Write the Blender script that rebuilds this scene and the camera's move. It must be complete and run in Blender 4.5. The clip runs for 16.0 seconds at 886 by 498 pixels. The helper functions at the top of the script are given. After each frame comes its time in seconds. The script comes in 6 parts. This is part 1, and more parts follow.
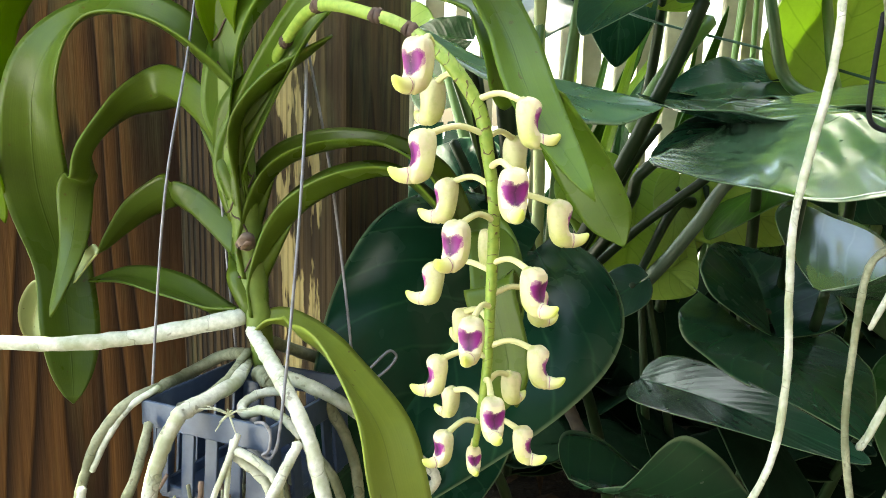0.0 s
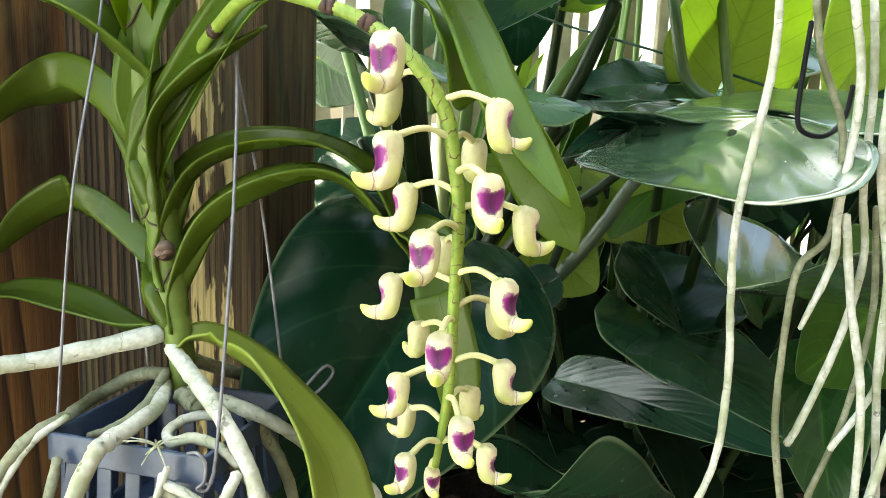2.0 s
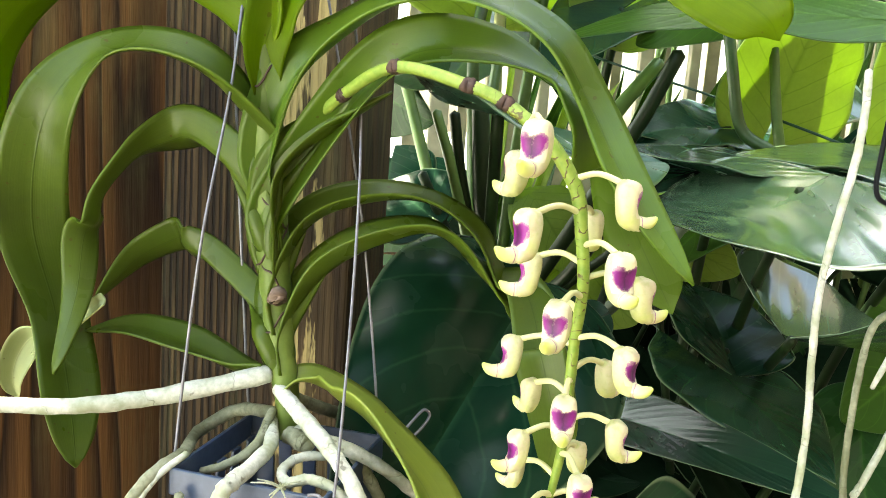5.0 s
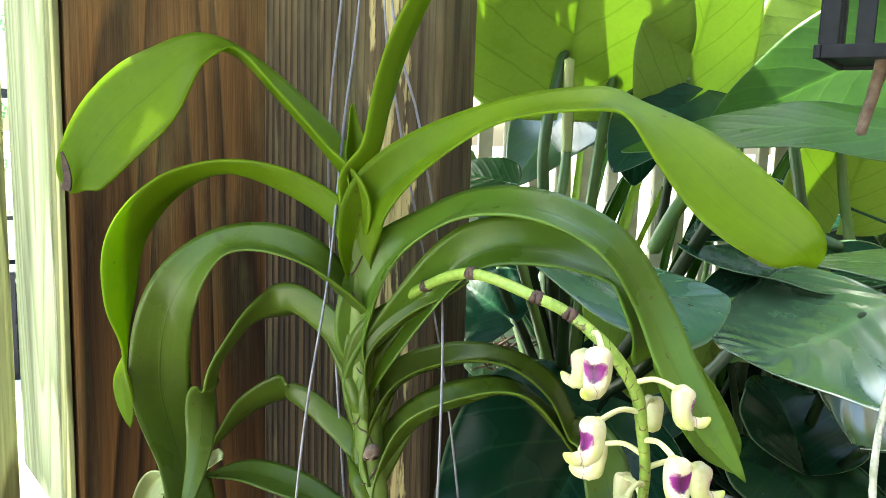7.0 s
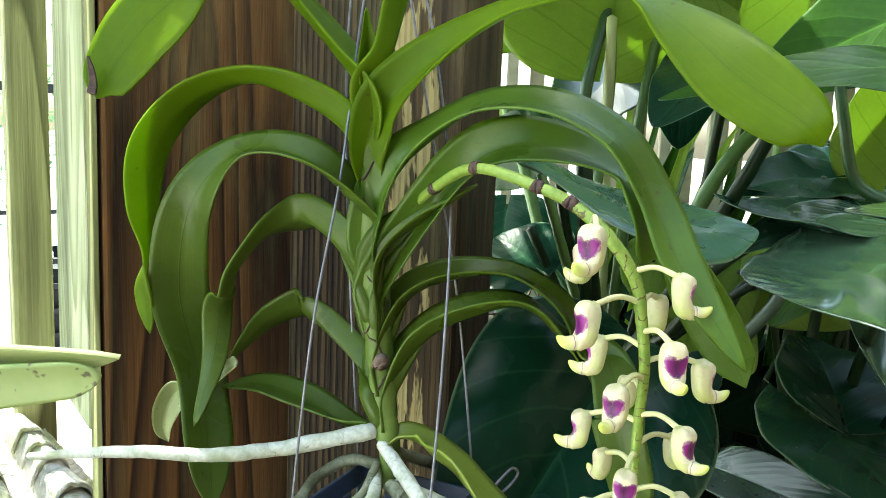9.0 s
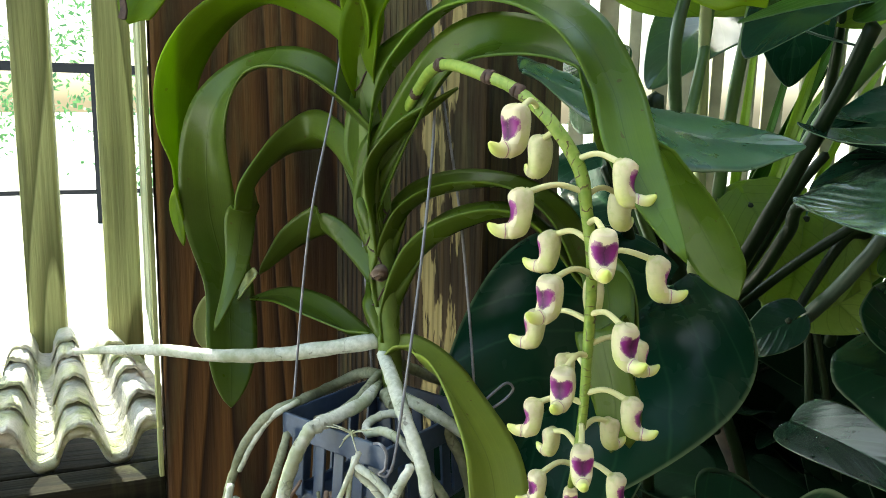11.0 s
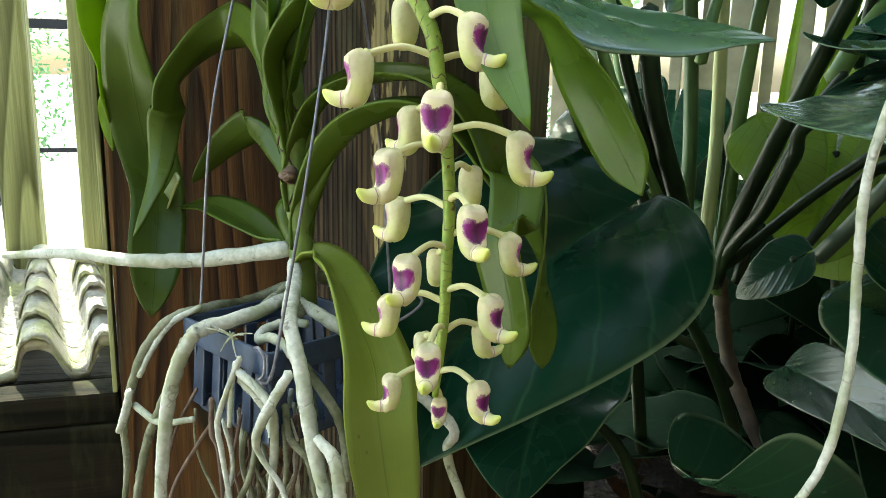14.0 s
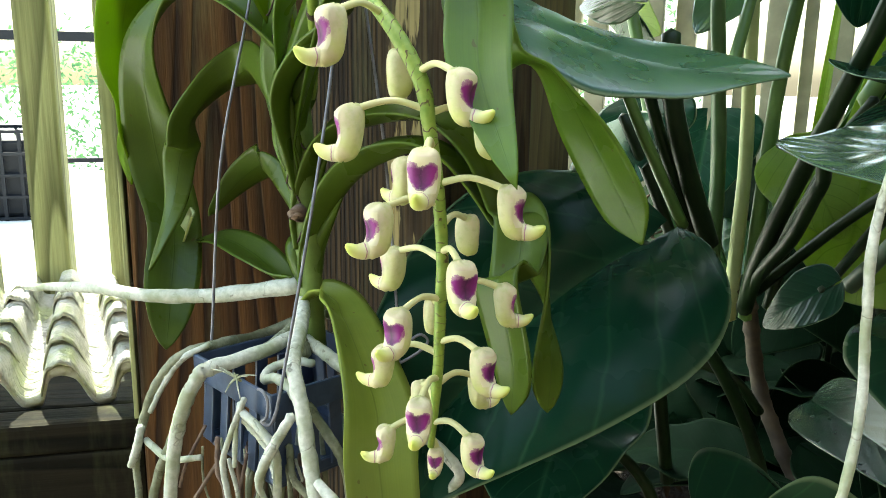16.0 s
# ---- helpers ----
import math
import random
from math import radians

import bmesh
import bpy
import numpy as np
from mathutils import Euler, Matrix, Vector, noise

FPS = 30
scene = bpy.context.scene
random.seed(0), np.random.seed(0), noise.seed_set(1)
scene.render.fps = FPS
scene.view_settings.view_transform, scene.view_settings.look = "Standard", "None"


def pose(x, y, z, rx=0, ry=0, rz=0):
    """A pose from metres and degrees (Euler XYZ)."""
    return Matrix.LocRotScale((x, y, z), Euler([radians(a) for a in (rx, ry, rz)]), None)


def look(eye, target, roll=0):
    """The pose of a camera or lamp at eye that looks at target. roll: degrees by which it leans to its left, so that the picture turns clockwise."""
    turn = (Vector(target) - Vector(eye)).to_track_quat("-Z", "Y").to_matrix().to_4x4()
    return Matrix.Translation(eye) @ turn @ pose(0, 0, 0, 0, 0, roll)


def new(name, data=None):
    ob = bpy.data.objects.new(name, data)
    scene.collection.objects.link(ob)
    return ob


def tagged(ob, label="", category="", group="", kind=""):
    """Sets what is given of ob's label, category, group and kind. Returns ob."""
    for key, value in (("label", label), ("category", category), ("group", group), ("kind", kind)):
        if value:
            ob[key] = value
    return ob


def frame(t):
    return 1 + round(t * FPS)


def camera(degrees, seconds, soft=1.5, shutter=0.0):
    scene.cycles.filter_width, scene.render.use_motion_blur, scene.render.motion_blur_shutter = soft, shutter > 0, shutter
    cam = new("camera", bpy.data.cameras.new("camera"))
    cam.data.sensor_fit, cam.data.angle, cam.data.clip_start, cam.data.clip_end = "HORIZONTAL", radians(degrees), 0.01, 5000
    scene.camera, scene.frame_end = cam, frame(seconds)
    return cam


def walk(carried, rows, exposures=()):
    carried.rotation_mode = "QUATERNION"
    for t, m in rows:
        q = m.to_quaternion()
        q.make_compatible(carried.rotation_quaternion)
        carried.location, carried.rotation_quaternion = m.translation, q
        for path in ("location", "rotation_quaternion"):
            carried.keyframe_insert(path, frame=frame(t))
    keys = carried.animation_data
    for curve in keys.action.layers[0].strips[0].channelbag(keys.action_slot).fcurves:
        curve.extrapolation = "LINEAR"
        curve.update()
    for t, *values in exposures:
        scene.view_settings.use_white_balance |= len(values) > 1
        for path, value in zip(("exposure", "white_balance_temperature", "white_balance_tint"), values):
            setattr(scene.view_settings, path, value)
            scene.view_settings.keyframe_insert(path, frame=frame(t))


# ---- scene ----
cam = camera(58.0, 16.0, 0.9)
METRES, EYE, TILT, LEAN, TURN = 0.7, 1.3, -9.75, -1.3, 0.0
ROWS = [
    (0.0, 0.0, 0.0, 0.0, 0.0, 0.0, -0.0),
    (0.5, -0.0019, -0.004, -0.003, -3.11, 0.08, -0.67),
    (1.0, -0.0298, -0.0005, 0.0053, -3.96, 0.44, -0.15),
    (1.5, -0.0465, 0.0259, 0.0038, -7.04, -0.12, -0.05),
    (2.0, -0.0556, 0.0387, 0.0098, -9.26, -0.41, 0.62),
    (2.5, -0.0741, 0.0405, 0.0029, -10.11, -0.36, -0.2),
    (3.0, -0.0861, 0.0459, -0.0151, -11.37, -0.67, -0.61),
    (5.5, -0.1511, 0.0024, 0.0829, -7.93, 0.36, -1.18),
    (6.0, -0.155, -0.0176, 0.1253, -6.3, 0.85, -0.54),
    (6.5, -0.1518, -0.0357, 0.1628, -4.91, 1.92, -0.36),
    (7.0, -0.1516, -0.0555, 0.1789, -3.69, 1.19, 0.06),
    (7.5, -0.1515, -0.0668, 0.1599, -4.1, 1.07, 0.51),
    (8.0, -0.1604, -0.07, 0.1412, -3.84, -0.15, 0.88),
    (8.5, -0.1357, -0.0582, 0.109, -3.73, 1.82, -1.2),
    (9.0, -0.105, -0.0529, 0.0921, 0.7, 1.57, -1.33),
    (11.5, 0.087, -0.0122, 0.0187, 14.23, -0.45, -2.5),
    (12.0, 0.1056, 0.0117, 0.0053, 15.06, -0.48, -2.61),
    (12.5, 0.1281, 0.0378, -0.0031, 16.32, -1.0, -2.79),
    (13.0, 0.1513, 0.0574, -0.0083, 17.37, -1.54, -2.86),
    (13.5, 0.1678, 0.0653, -0.0083, 18.39, -2.37, -2.84),
    (14.0, 0.192, 0.07, -0.0142, 19.36, -2.98, -3.38),
    (14.5, 0.2051, 0.0617, -0.0017, 20.9, -3.27, -2.89),
    (15.0, 0.1794, 0.0582, -0.0111, 19.41, -4.18, -3.39),
    (15.5, 0.1756, 0.07, 0.0273, 18.24, -3.14, -3.03),
    (16.0, 0.2162, 0.0849, 0.0149, 22.34, -2.67, -3.38),
]
walk(cam, [(t, pose(0, 0, EYE, TILT, LEAN, TURN) @ pose(METRES * x, METRES * y, METRES * z, 90 + pitch, roll, yaw)) for t, x, y, z, yaw, pitch, roll in ROWS],
     [(0.0, 3.19, 7200, -4), (3.0, 3.06, 7350, -3), (5.5, 3.38, 7500, -1), (6.0, 3.42, 7450, -1), (6.5, 3.42, 6950, -3), (7.0, 3.18, 6600, -6), (9.0, 2.85, 6450, -8), (12.0, 2.33, 6750, -8), (14.0, 2.62, 6700, -8), (16.0, 2.82, 6650, -8)])

# ---- light ----
SUN_EL, SUN_AZ = 60.0, -50.0   # degrees up; degrees from +y towards +x
world = bpy.data.worlds.new("sky")
scene.world = world
world.use_nodes = True
wn = world.node_tree
sky = wn.nodes.new("ShaderNodeTexSky")
sky.sky_type = 'NISHITA'
sky.sun_disc = False
sky.dust_density = 4.0
sky.ozone_density = 0.6
sky.sun_elevation = radians(SUN_EL)
sky.sun_rotation = radians(SUN_AZ)
wn.links.new(sky.outputs[0], wn.nodes["Background"].inputs[0])
wn.nodes["Background"].inputs[1].default_value = 0.15
sun = new("sun", bpy.data.lights.new("sun", "SUN"))
sun.data.energy, sun.data.angle, sun.data.color = 3.2, radians(0.5), (1.0, 0.95, 0.86)
sd = Vector((math.sin(radians(SUN_AZ)) * math.cos(radians(SUN_EL)), math.cos(radians(SUN_AZ)) * math.cos(radians(SUN_EL)), math.sin(radians(SUN_EL))))
sun.matrix_world = look(sd * 20, (0, 0, 0))


# ---- materials ----
class Nodes:
    """A small helper round one node material."""

    def __init__(self, name):
        self.mat = bpy.data.materials.new(name)
        self.mat.use_nodes = True
        self.t = self.mat.node_tree
        self.bsdf = self.t.nodes["Principled BSDF"]
        self.out = self.t.nodes["Material Output"]

    def add(self, kind, **values):
        n = self.t.nodes.new(kind)
        for key, v in values.items():
            if key in n.inputs:
                n.inputs[key].default_value = v
        return n

    def link(self, a, b):
        self.t.links.new(a, b)

    def coords(self, what="Object", scale=(1, 1, 1)):
        c = self.t.nodes.new("ShaderNodeTexCoord")
        m = self.t.nodes.new("ShaderNodeMapping")
        m.inputs["Scale"].default_value = scale
        self.link(c.outputs[what], m.inputs["Vector"])
        return m.outputs[0]

    def noise(self, vec, scale, detail=4.0, rough=0.55):
        n = self.add("ShaderNodeTexNoise", Scale=scale, Detail=detail, Roughness=rough)
        self.link(vec, n.inputs["Vector"])
        return n.outputs["Fac"]

    def ramp(self, fac, stops):
        r = self.t.nodes.new("ShaderNodeValToRGB")
        e = r.color_ramp.elements
        while len(e) < len(stops):
            e.new(0.5)
        for el, (p, c) in zip(e, stops):
            el.position = p
            el.color = (*c, 1) if len(c) == 3 else c
        self.link(fac, r.inputs[0])
        return r.outputs[0]

    def mix(self, fac, a, b, how="MIX"):
        m = self.t.nodes.new("ShaderNodeMix")
        m.data_type, m.blend_type = "RGBA", how
        for v, i in ((fac, 0), (a, 6), (b, 7)):
            if hasattr(v, "is_linked"):
                self.link(v, m.inputs[i])
            else:
                m.inputs[i].default_value = v if i == 0 else (*v, 1)
        return m.outputs[2]

    def math(self, op, a, b=0.0):
        m = self.t.nodes.new("ShaderNodeMath")
        m.operation = op
        for v, i in ((a, 0), (b, 1)):
            if hasattr(v, "is_linked"):
                self.link(v, m.inputs[i])
            else:
                m.inputs[i].default_value = v
        return m.outputs[0]

    def bump(self, height, strength=0.3, distance=0.002):
        b = self.add("ShaderNodeBump", Strength=strength, Distance=distance)
        self.link(height, b.inputs["Height"])
        self.link(b.outputs[0], self.bsdf.inputs["Normal"])

    def color(self, c):
        self.link(c, self.bsdf.inputs["Base Color"])

    def rough(self, r):
        if hasattr(r, "is_linked"):
            self.link(r, self.bsdf.inputs["Roughness"])
        else:
            self.bsdf.inputs["Roughness"].default_value = r

    def translucent(self, color, share):
        tr = self.t.nodes.new("ShaderNodeBsdfTranslucent")
        mx = self.t.nodes.new("ShaderNodeMixShader")
        mx.inputs[0].default_value = share
        if hasattr(color, "is_linked"):
            self.link(color, tr.inputs[0])
        else:
            tr.inputs[0].default_value = (*color, 1)
        self.link(self.bsdf.outputs[0], mx.inputs[1])
        self.link(tr.outputs[0], mx.inputs[2])
        self.link(mx.outputs[0], self.out.inputs[0])


def scaled(c, k):
    return tuple(v * k for v in c)


def leaf_material(name, col, back, rough=0.35, share=0.3, veins=0.0, count=9.0, slant=1.4, mid=None, edge=0.55, spec=0.5, relief=0.8, coat=0.0):
    """A leaf: uv.x runs along it, uv.y from edge to edge. veins: how strongly side veins show."""
    m = Nodes(name)
    vec = m.coords("Object")
    uv = m.t.nodes.new("ShaderNodeTexCoord").outputs["UV"]
    sep = m.t.nodes.new("ShaderNodeSeparateXYZ")
    m.link(uv, sep.inputs[0])
    s, u = sep.outputs[0], m.math("ABSOLUTE", m.math("SUBTRACT", sep.outputs[1], 0.5))
    big = m.noise(vec, 22.0, 3.0)
    fine = m.noise(vec, 160.0, 4.0)
    base = m.mix(m.math("MULTIPLY", big, 1.0), scaled(col, 0.72), scaled(col, 1.25))
    base = m.mix(m.math("MULTIPLY", fine, 0.35), base, back)
    # fine lines along the blade
    lines = m.t.nodes.new("ShaderNodeTexWave")
    lines.inputs["Scale"].default_value = 9.0
    lines.inputs["Distortion"].default_value = 1.5
    lines.bands_direction = "Y"
    m.link(uv, lines.inputs["Vector"])
    ribsoft = m.ramp(u, [(0.0, (1, 1, 1)), (0.03 if veins > 0 else 0.018, (0, 0, 0))])
    base = m.mix(m.math("MULTIPLY", ribsoft, 0.5 if veins > 0 else 0.55), base, mid or scaled(back, 1.3))
    height = m.math("ADD", m.math("MULTIPLY", fine, 0.25), m.math("MULTIPLY", ribsoft, -0.35))
    if veins > 0:
        ph = m.math("SUBTRACT", m.math("MULTIPLY", s, count), m.math("MULTIPLY", u, count * slant * 0.5))
        ph = m.math("ADD", ph, m.math("MULTIPLY", big, 0.35))
        tri = m.math("ABSOLUTE", m.math("SUBTRACT", m.math("FRACT", ph), 0.5))
        vein = m.ramp(tri, [(0.0, (1, 1, 1)), (0.06, (0, 0, 0))])
        base = m.mix(m.math("MULTIPLY", vein, veins * 2.2), base, mid or scaled(back, 1.6))
        height = m.math("ADD", height, m.math("MULTIPLY", m.ramp(tri, [(0.0, (0, 0, 0)), (0.3, (1, 1, 1))]), relief))
    else:
        streak = m.noise(m.coords("UV", (3.0, 46.0, 1.0)), 1.0, 4.0, 0.6)
        height = m.math("ADD", height, m.math("MULTIPLY", lines.outputs["Fac"], 0.015))
        height = m.math("ADD", height, m.math("MULTIPLY", streak, 0.10))
        base = m.mix(m.ramp(streak, [(0.35, (0.22, 0.22, 0.22)), (0.52, (0, 0, 0))]), base, scaled(col, 0.7))
        base = m.mix(m.ramp(streak, [(0.56, (0, 0, 0)), (0.72, (0.2, 0.2, 0.2))]), base, back)
    if veins == 0:
        fleck = m.ramp(m.noise(vec, 240.0, 1.0, 0.4), [(0.755, (0, 0, 0)), (0.77, (1, 1, 1))])
        base = m.mix(m.math("MULTIPLY", fleck, 0.7), base, (0.10, 0.055, 0.015))
        dull = m.ramp(m.noise(vec, 9.0, 2.0), [(0.42, (0, 0, 0)), (0.62, (1, 1, 1))])
        base = m.mix(m.math("MULTIPLY", dull, 0.35), base, scaled(col, 0.55))
    # pale rim of the blade
    rim = m.ramp(u, [(0.484, (0, 0, 0)), (0.497, (1, 1, 1))])
    base = m.mix(m.math("MULTIPLY", rim, edge), base, ((0.20, 0.28, 0.16) if veins > 0 else scaled(back, 1.8)))
    m.color(base)
    m.rough(m.ramp(big, [(0.3, (rough * 0.8,) * 3), (0.7, (rough * 1.25,) * 3)]))
    m.bsdf.inputs["Specular IOR Level"].default_value = spec
    m.bsdf.inputs["Coat Weight"].default_value = coat
    m.bsdf.inputs["Coat Roughness"].default_value = 0.16
    m.bump(height, 0.35, 0.0012)
    m.translucent(m.mix(0.5, base, back), share)
    return m.mat


def wood_material(name, light, dark, green=0.3, scale=1.0, ridges=0.0, flakes=None, along="z", spec=0.28, high_tone=None):
    """Weathered wood with its grain along z or x. ridges: strength of raised grain, with groove shade put into the
    colour; flakes: colour of old paint left on it.
    """
    m = Nodes(name)
    info = m.t.nodes.new("ShaderNodeObjectInfo")

    def shifted(zs):
        off = m.t.nodes.new("ShaderNodeVectorMath")
        off.operation = "ADD"
        m.link(m.coords("Object", (1, 1, zs) if along == "z" else (zs, 1, 1)), off.inputs[0])
        sc = m.t.nodes.new("ShaderNodeVectorMath")
        sc.operation = "SCALE"
        m.link(info.outputs["Random"], sc.inputs["Scale"])
        sc.inputs[0].default_value = (7.0, 3.0, 5.0)
        m.link(sc.outputs[0], off.inputs[1])
        return off.outputs[0]

    v = shifted(0.03)
    grain = m.noise(v, 260.0 * scale, 4.0, 0.6)
    bands = m.noise(shifted(0.10), 9.0 * scale, 1.5, 0.4)
    rings = m.math("FRACT", m.math("MULTIPLY", bands, 16.0))
    ring = m.ramp(rings, [(0.0, (0, 0, 0)), (0.5, (0.75, 0.75, 0.75)), (0.86, (1, 1, 1)), (0.97, (0, 0, 0))])
    col = m.mix(ring, dark, light)
    col = m.mix(m.math("MULTIPLY", m.ramp(grain, [(0.35, (0, 0, 0)), (0.75, (1, 1, 1))]), 0.55), col, scaled(dark, 0.6))
    height = m.math("ADD", m.math("MULTIPLY", grain, 0.5), m.math("MULTIPLY", ring, 0.3))
    if flakes:
        sep = m.t.nodes.new("ShaderNodeSeparateXYZ")
        m.link(m.coords("Object"), sep.inputs[0])
        band = m.ramp(sep.outputs[0], [(0.070, (0, 0, 0)), (0.092, (0.52, 0.52, 0.52)), (0.122, (0.52, 0.52, 0.52)), (0.132, (0.25, 0.25, 0.25))])
        part = m.math("MULTIPLY", m.math("ADD", band, m.noise(shifted(0.16), 75.0, 4.0, 0.6)), 0.5)
        col = m.mix(m.math("MULTIPLY", m.ramp(part, [(0.497, (0, 0, 0)), (0.515, (1, 1, 1))]), 0.9), col, flakes)
    if ridges:
        place = m.t.nodes.new("ShaderNodeSeparateXYZ")
        m.link(m.coords("Object"), place.inputs[0])
        sway = m.noise(shifted(0.02), 40.0, 2.0, 0.5)
        wave = m.math("SINE", m.math("ADD", m.math("MULTIPLY", place.outputs[0], 1120.0), m.math("MULTIPLY", sway, 16.0)))
        soft = m.ramp(place.outputs[0], [(0.074, (1, 1, 1)), (0.094, (0.25, 0.25, 0.25))])
        rid = m.ramp(m.math("ADD", m.math("MULTIPLY", wave, 0.5), 0.5), [(0.12, (0, 0, 0)), (0.55, (1, 1, 1))])
        rid = m.math("SUBTRACT", 1.0, m.math("MULTIPLY", m.math("SUBTRACT", 1.0, rid), soft))
        # valleys between ridges darkened in colour, standing in for their shade
        col = m.mix(m.math("MULTIPLY", m.math("SUBTRACT", 1.0, rid), ridges), col, scaled(dark, 0.25))
        height = m.math("ADD", height, m.math("MULTIPLY", rid, 1.4 * ridges))
    stain = m.noise(m.coords("Object", (1, 1, 0.10)), 16.0, 4.0, 0.6)
    moss = m.noise(m.coords("Object", (1, 1, 0.2)), 20.0, 5.0, 0.7)
    col = m.mix(m.math("MULTIPLY", m.ramp(moss, [(0.50, (0, 0, 0)), (0.66, (1, 1, 1))]), green), col, (0.10, 0.11, 0.045))
    # paler tone mixed in towards the top, from about 1.3 m up
    if high_tone:
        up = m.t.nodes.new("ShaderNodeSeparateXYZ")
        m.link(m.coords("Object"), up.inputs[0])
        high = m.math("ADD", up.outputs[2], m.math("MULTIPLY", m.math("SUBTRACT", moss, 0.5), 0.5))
        col = m.mix(m.math("MULTIPLY", m.ramp(m.math("SUBTRACT", high, 1.0), [(0.34, (0, 0, 0)), (0.56, (1, 1, 1))]), 0.85), col, m.mix(0.42, m.mix(1.0, col, (2.0, 2.0, 1.9), "MULTIPLY"), high_tone))
    col = m.mix(m.math("MULTIPLY", m.ramp(stain, [(0.52, (0, 0, 0)), (0.70, (1, 1, 1))]), 0.8), col, scaled(dark, 0.35))
    m.color(col)
    m.rough(0.75)
    m.bsdf.inputs["Specular IOR Level"].default_value = spec
    m.bump(height, 0.6, 0.002)
    return m.mat


def plain_material(name, a, b, scale=60.0, rough=0.6, bump=0.2, metal=0.0, share=0.0, distance=0.001):
    m = Nodes(name)
    vec = m.coords("Object")
    n1, n2 = m.noise(vec, scale, 5.0), m.noise(vec, scale * 0.18, 3.0)
    c = m.mix(m.ramp(n1, [(0.3, (0, 0, 0)), (0.7, (1, 1, 1))]), a, b)
    c = m.mix(m.math("MULTIPLY", m.ramp(n2, [(0.45, (0, 0, 0)), (0.7, (1, 1, 1))]), 0.4), c, scaled(a, 0.75))
    m.color(c)
    m.rough(rough)
    m.bsdf.inputs["Metallic"].default_value = metal
    m.bump(n1, bump, distance)
    if share:
        m.translucent(c, share)
    return m.mat


def root_material(name, a, b, joint):
    """Chalky root skin with green stretches and dark cross marks; uv.x counts metres along the root."""
    m = Nodes(name)
    vec = m.coords("Object")
    uv = m.t.nodes.new("ShaderNodeTexCoord").outputs["UV"]
    sep = m.t.nodes.new("ShaderNodeSeparateXYZ")
    m.link(uv, sep.inputs[0])
    n1, n2 = m.noise(vec, 300.0, 5.0, 0.6), m.noise(vec, 45.0, 3.0)
    c = m.mix(m.ramp(n1, [(0.3, (0, 0, 0)), (0.7, (1, 1, 1))]), a, b)
    c = m.mix(m.math("MULTIPLY", m.ramp(n2, [(0.44, (0, 0, 0)), (0.62, (1, 1, 1))]), 0.75), c, joint)
    s = m.math("ADD", m.math("MULTIPLY", sep.outputs[0], 19.0), m.math("MULTIPLY", n2, 1.4))
    ring = m.ramp(m.math("FRACT", s), [(0.0, (1, 1, 1)), (0.022, (0, 0, 0)), (0.978, (0, 0, 0)), (1.0, (1, 1, 1))])
    mark = m.math("MULTIPLY", ring, m.ramp(n1, [(0.38, (0, 0, 0)), (0.56, (1, 1, 1))]))
    c = m.mix(m.math("MULTIPLY", mark, 0.6), c, scaled(joint, 0.25))
    fleck = m.ramp(m.noise(vec, 130.0, 2.0), [(0.70, (0, 0, 0)), (0.74, (1, 1, 1))])
    c = m.mix(m.math("MULTIPLY", fleck, 0.6), c, (0.06, 0.04, 0.02))
    m.color(c)
    m.rough(0.72)
    m.bump(m.math("SUBTRACT", m.math("MULTIPLY", n1, 0.6), m.math("MULTIPLY", ring, 0.8)), 0.38, 0.0007)
    return m.mat


ORCHID_LEAF = leaf_material("orchid_leaf", (0.080, 0.130, 0.016), (0.15, 0.23, 0.022), 0.30, 0.30, edge=0.10, spec=0.32, mid=(0.035, 0.07, 0.006))
# paler copy for two right-hand leaves; sky light on them is in the colour
ORCHID_PALE = leaf_material("orchid_leaf_pale", (0.100, 0.185, 0.020), (0.19, 0.31, 0.03), 0.30, 0.38, edge=0.10, spec=0.38, mid=(0.05, 0.10, 0.012))
ORCHID_OLD = leaf_material("orchid_leaf_old", (0.185, 0.245, 0.036), (0.30, 0.36, 0.055), 0.36, 0.25, edge=0.10, spec=0.4, mid=(0.07, 0.10, 0.012))
# brighter copy for the upper leaves; light shining through is in the colour
ORCHID_BRIGHT = leaf_material("orchid_leaf_bright", (0.122, 0.205, 0.010), (0.29, 0.44, 0.014), 0.36, 0.52, edge=0.12, spec=0.16, mid=(0.06, 0.13, 0.008))
PHIL_DARK = leaf_material("philodendron_leaf_dark", (0.006, 0.029, 0.016), (0.010, 0.052, 0.020), 0.25, 0.06, 0.16, 8.0, 1.2, spec=0.11, mid=(0.035, 0.10, 0.045), relief=0.3)
PHIL_MID = leaf_material("philodendron_leaf", (0.012, 0.042, 0.013), (0.03, 0.10, 0.016), 0.25, 0.15, 0.11, 8.0, 1.2, spec=0.22)
# darkened leaf copy: the shade deep in the bed is put into its colour
PHIL_SHADED = leaf_material("philodendron_leaf_shaded", (0.003, 0.010, 0.005), (0.005, 0.018, 0.007), 0.6, 0.04, 0.12, 8.0, 1.2, spec=0.02, relief=0.3, edge=0.12)
PHIL_GREEN = leaf_material("philodendron_leaf_green", (0.030, 0.085, 0.012), (0.08, 0.19, 0.02), 0.34, 0.38, 0.10, 8.0, 1.2, spec=0.14)
# brightened copy: the glow of leaves lit from behind is in the colour
PHIL_BACKLIT = leaf_material("philodendron_leaf_backlit", (0.19, 0.28, 0.05), (0.46, 0.62, 0.13), 0.32, 0.55, 0.24, 8.0, 1.2, mid=(0.05, 0.12, 0.01), spec=0.3)
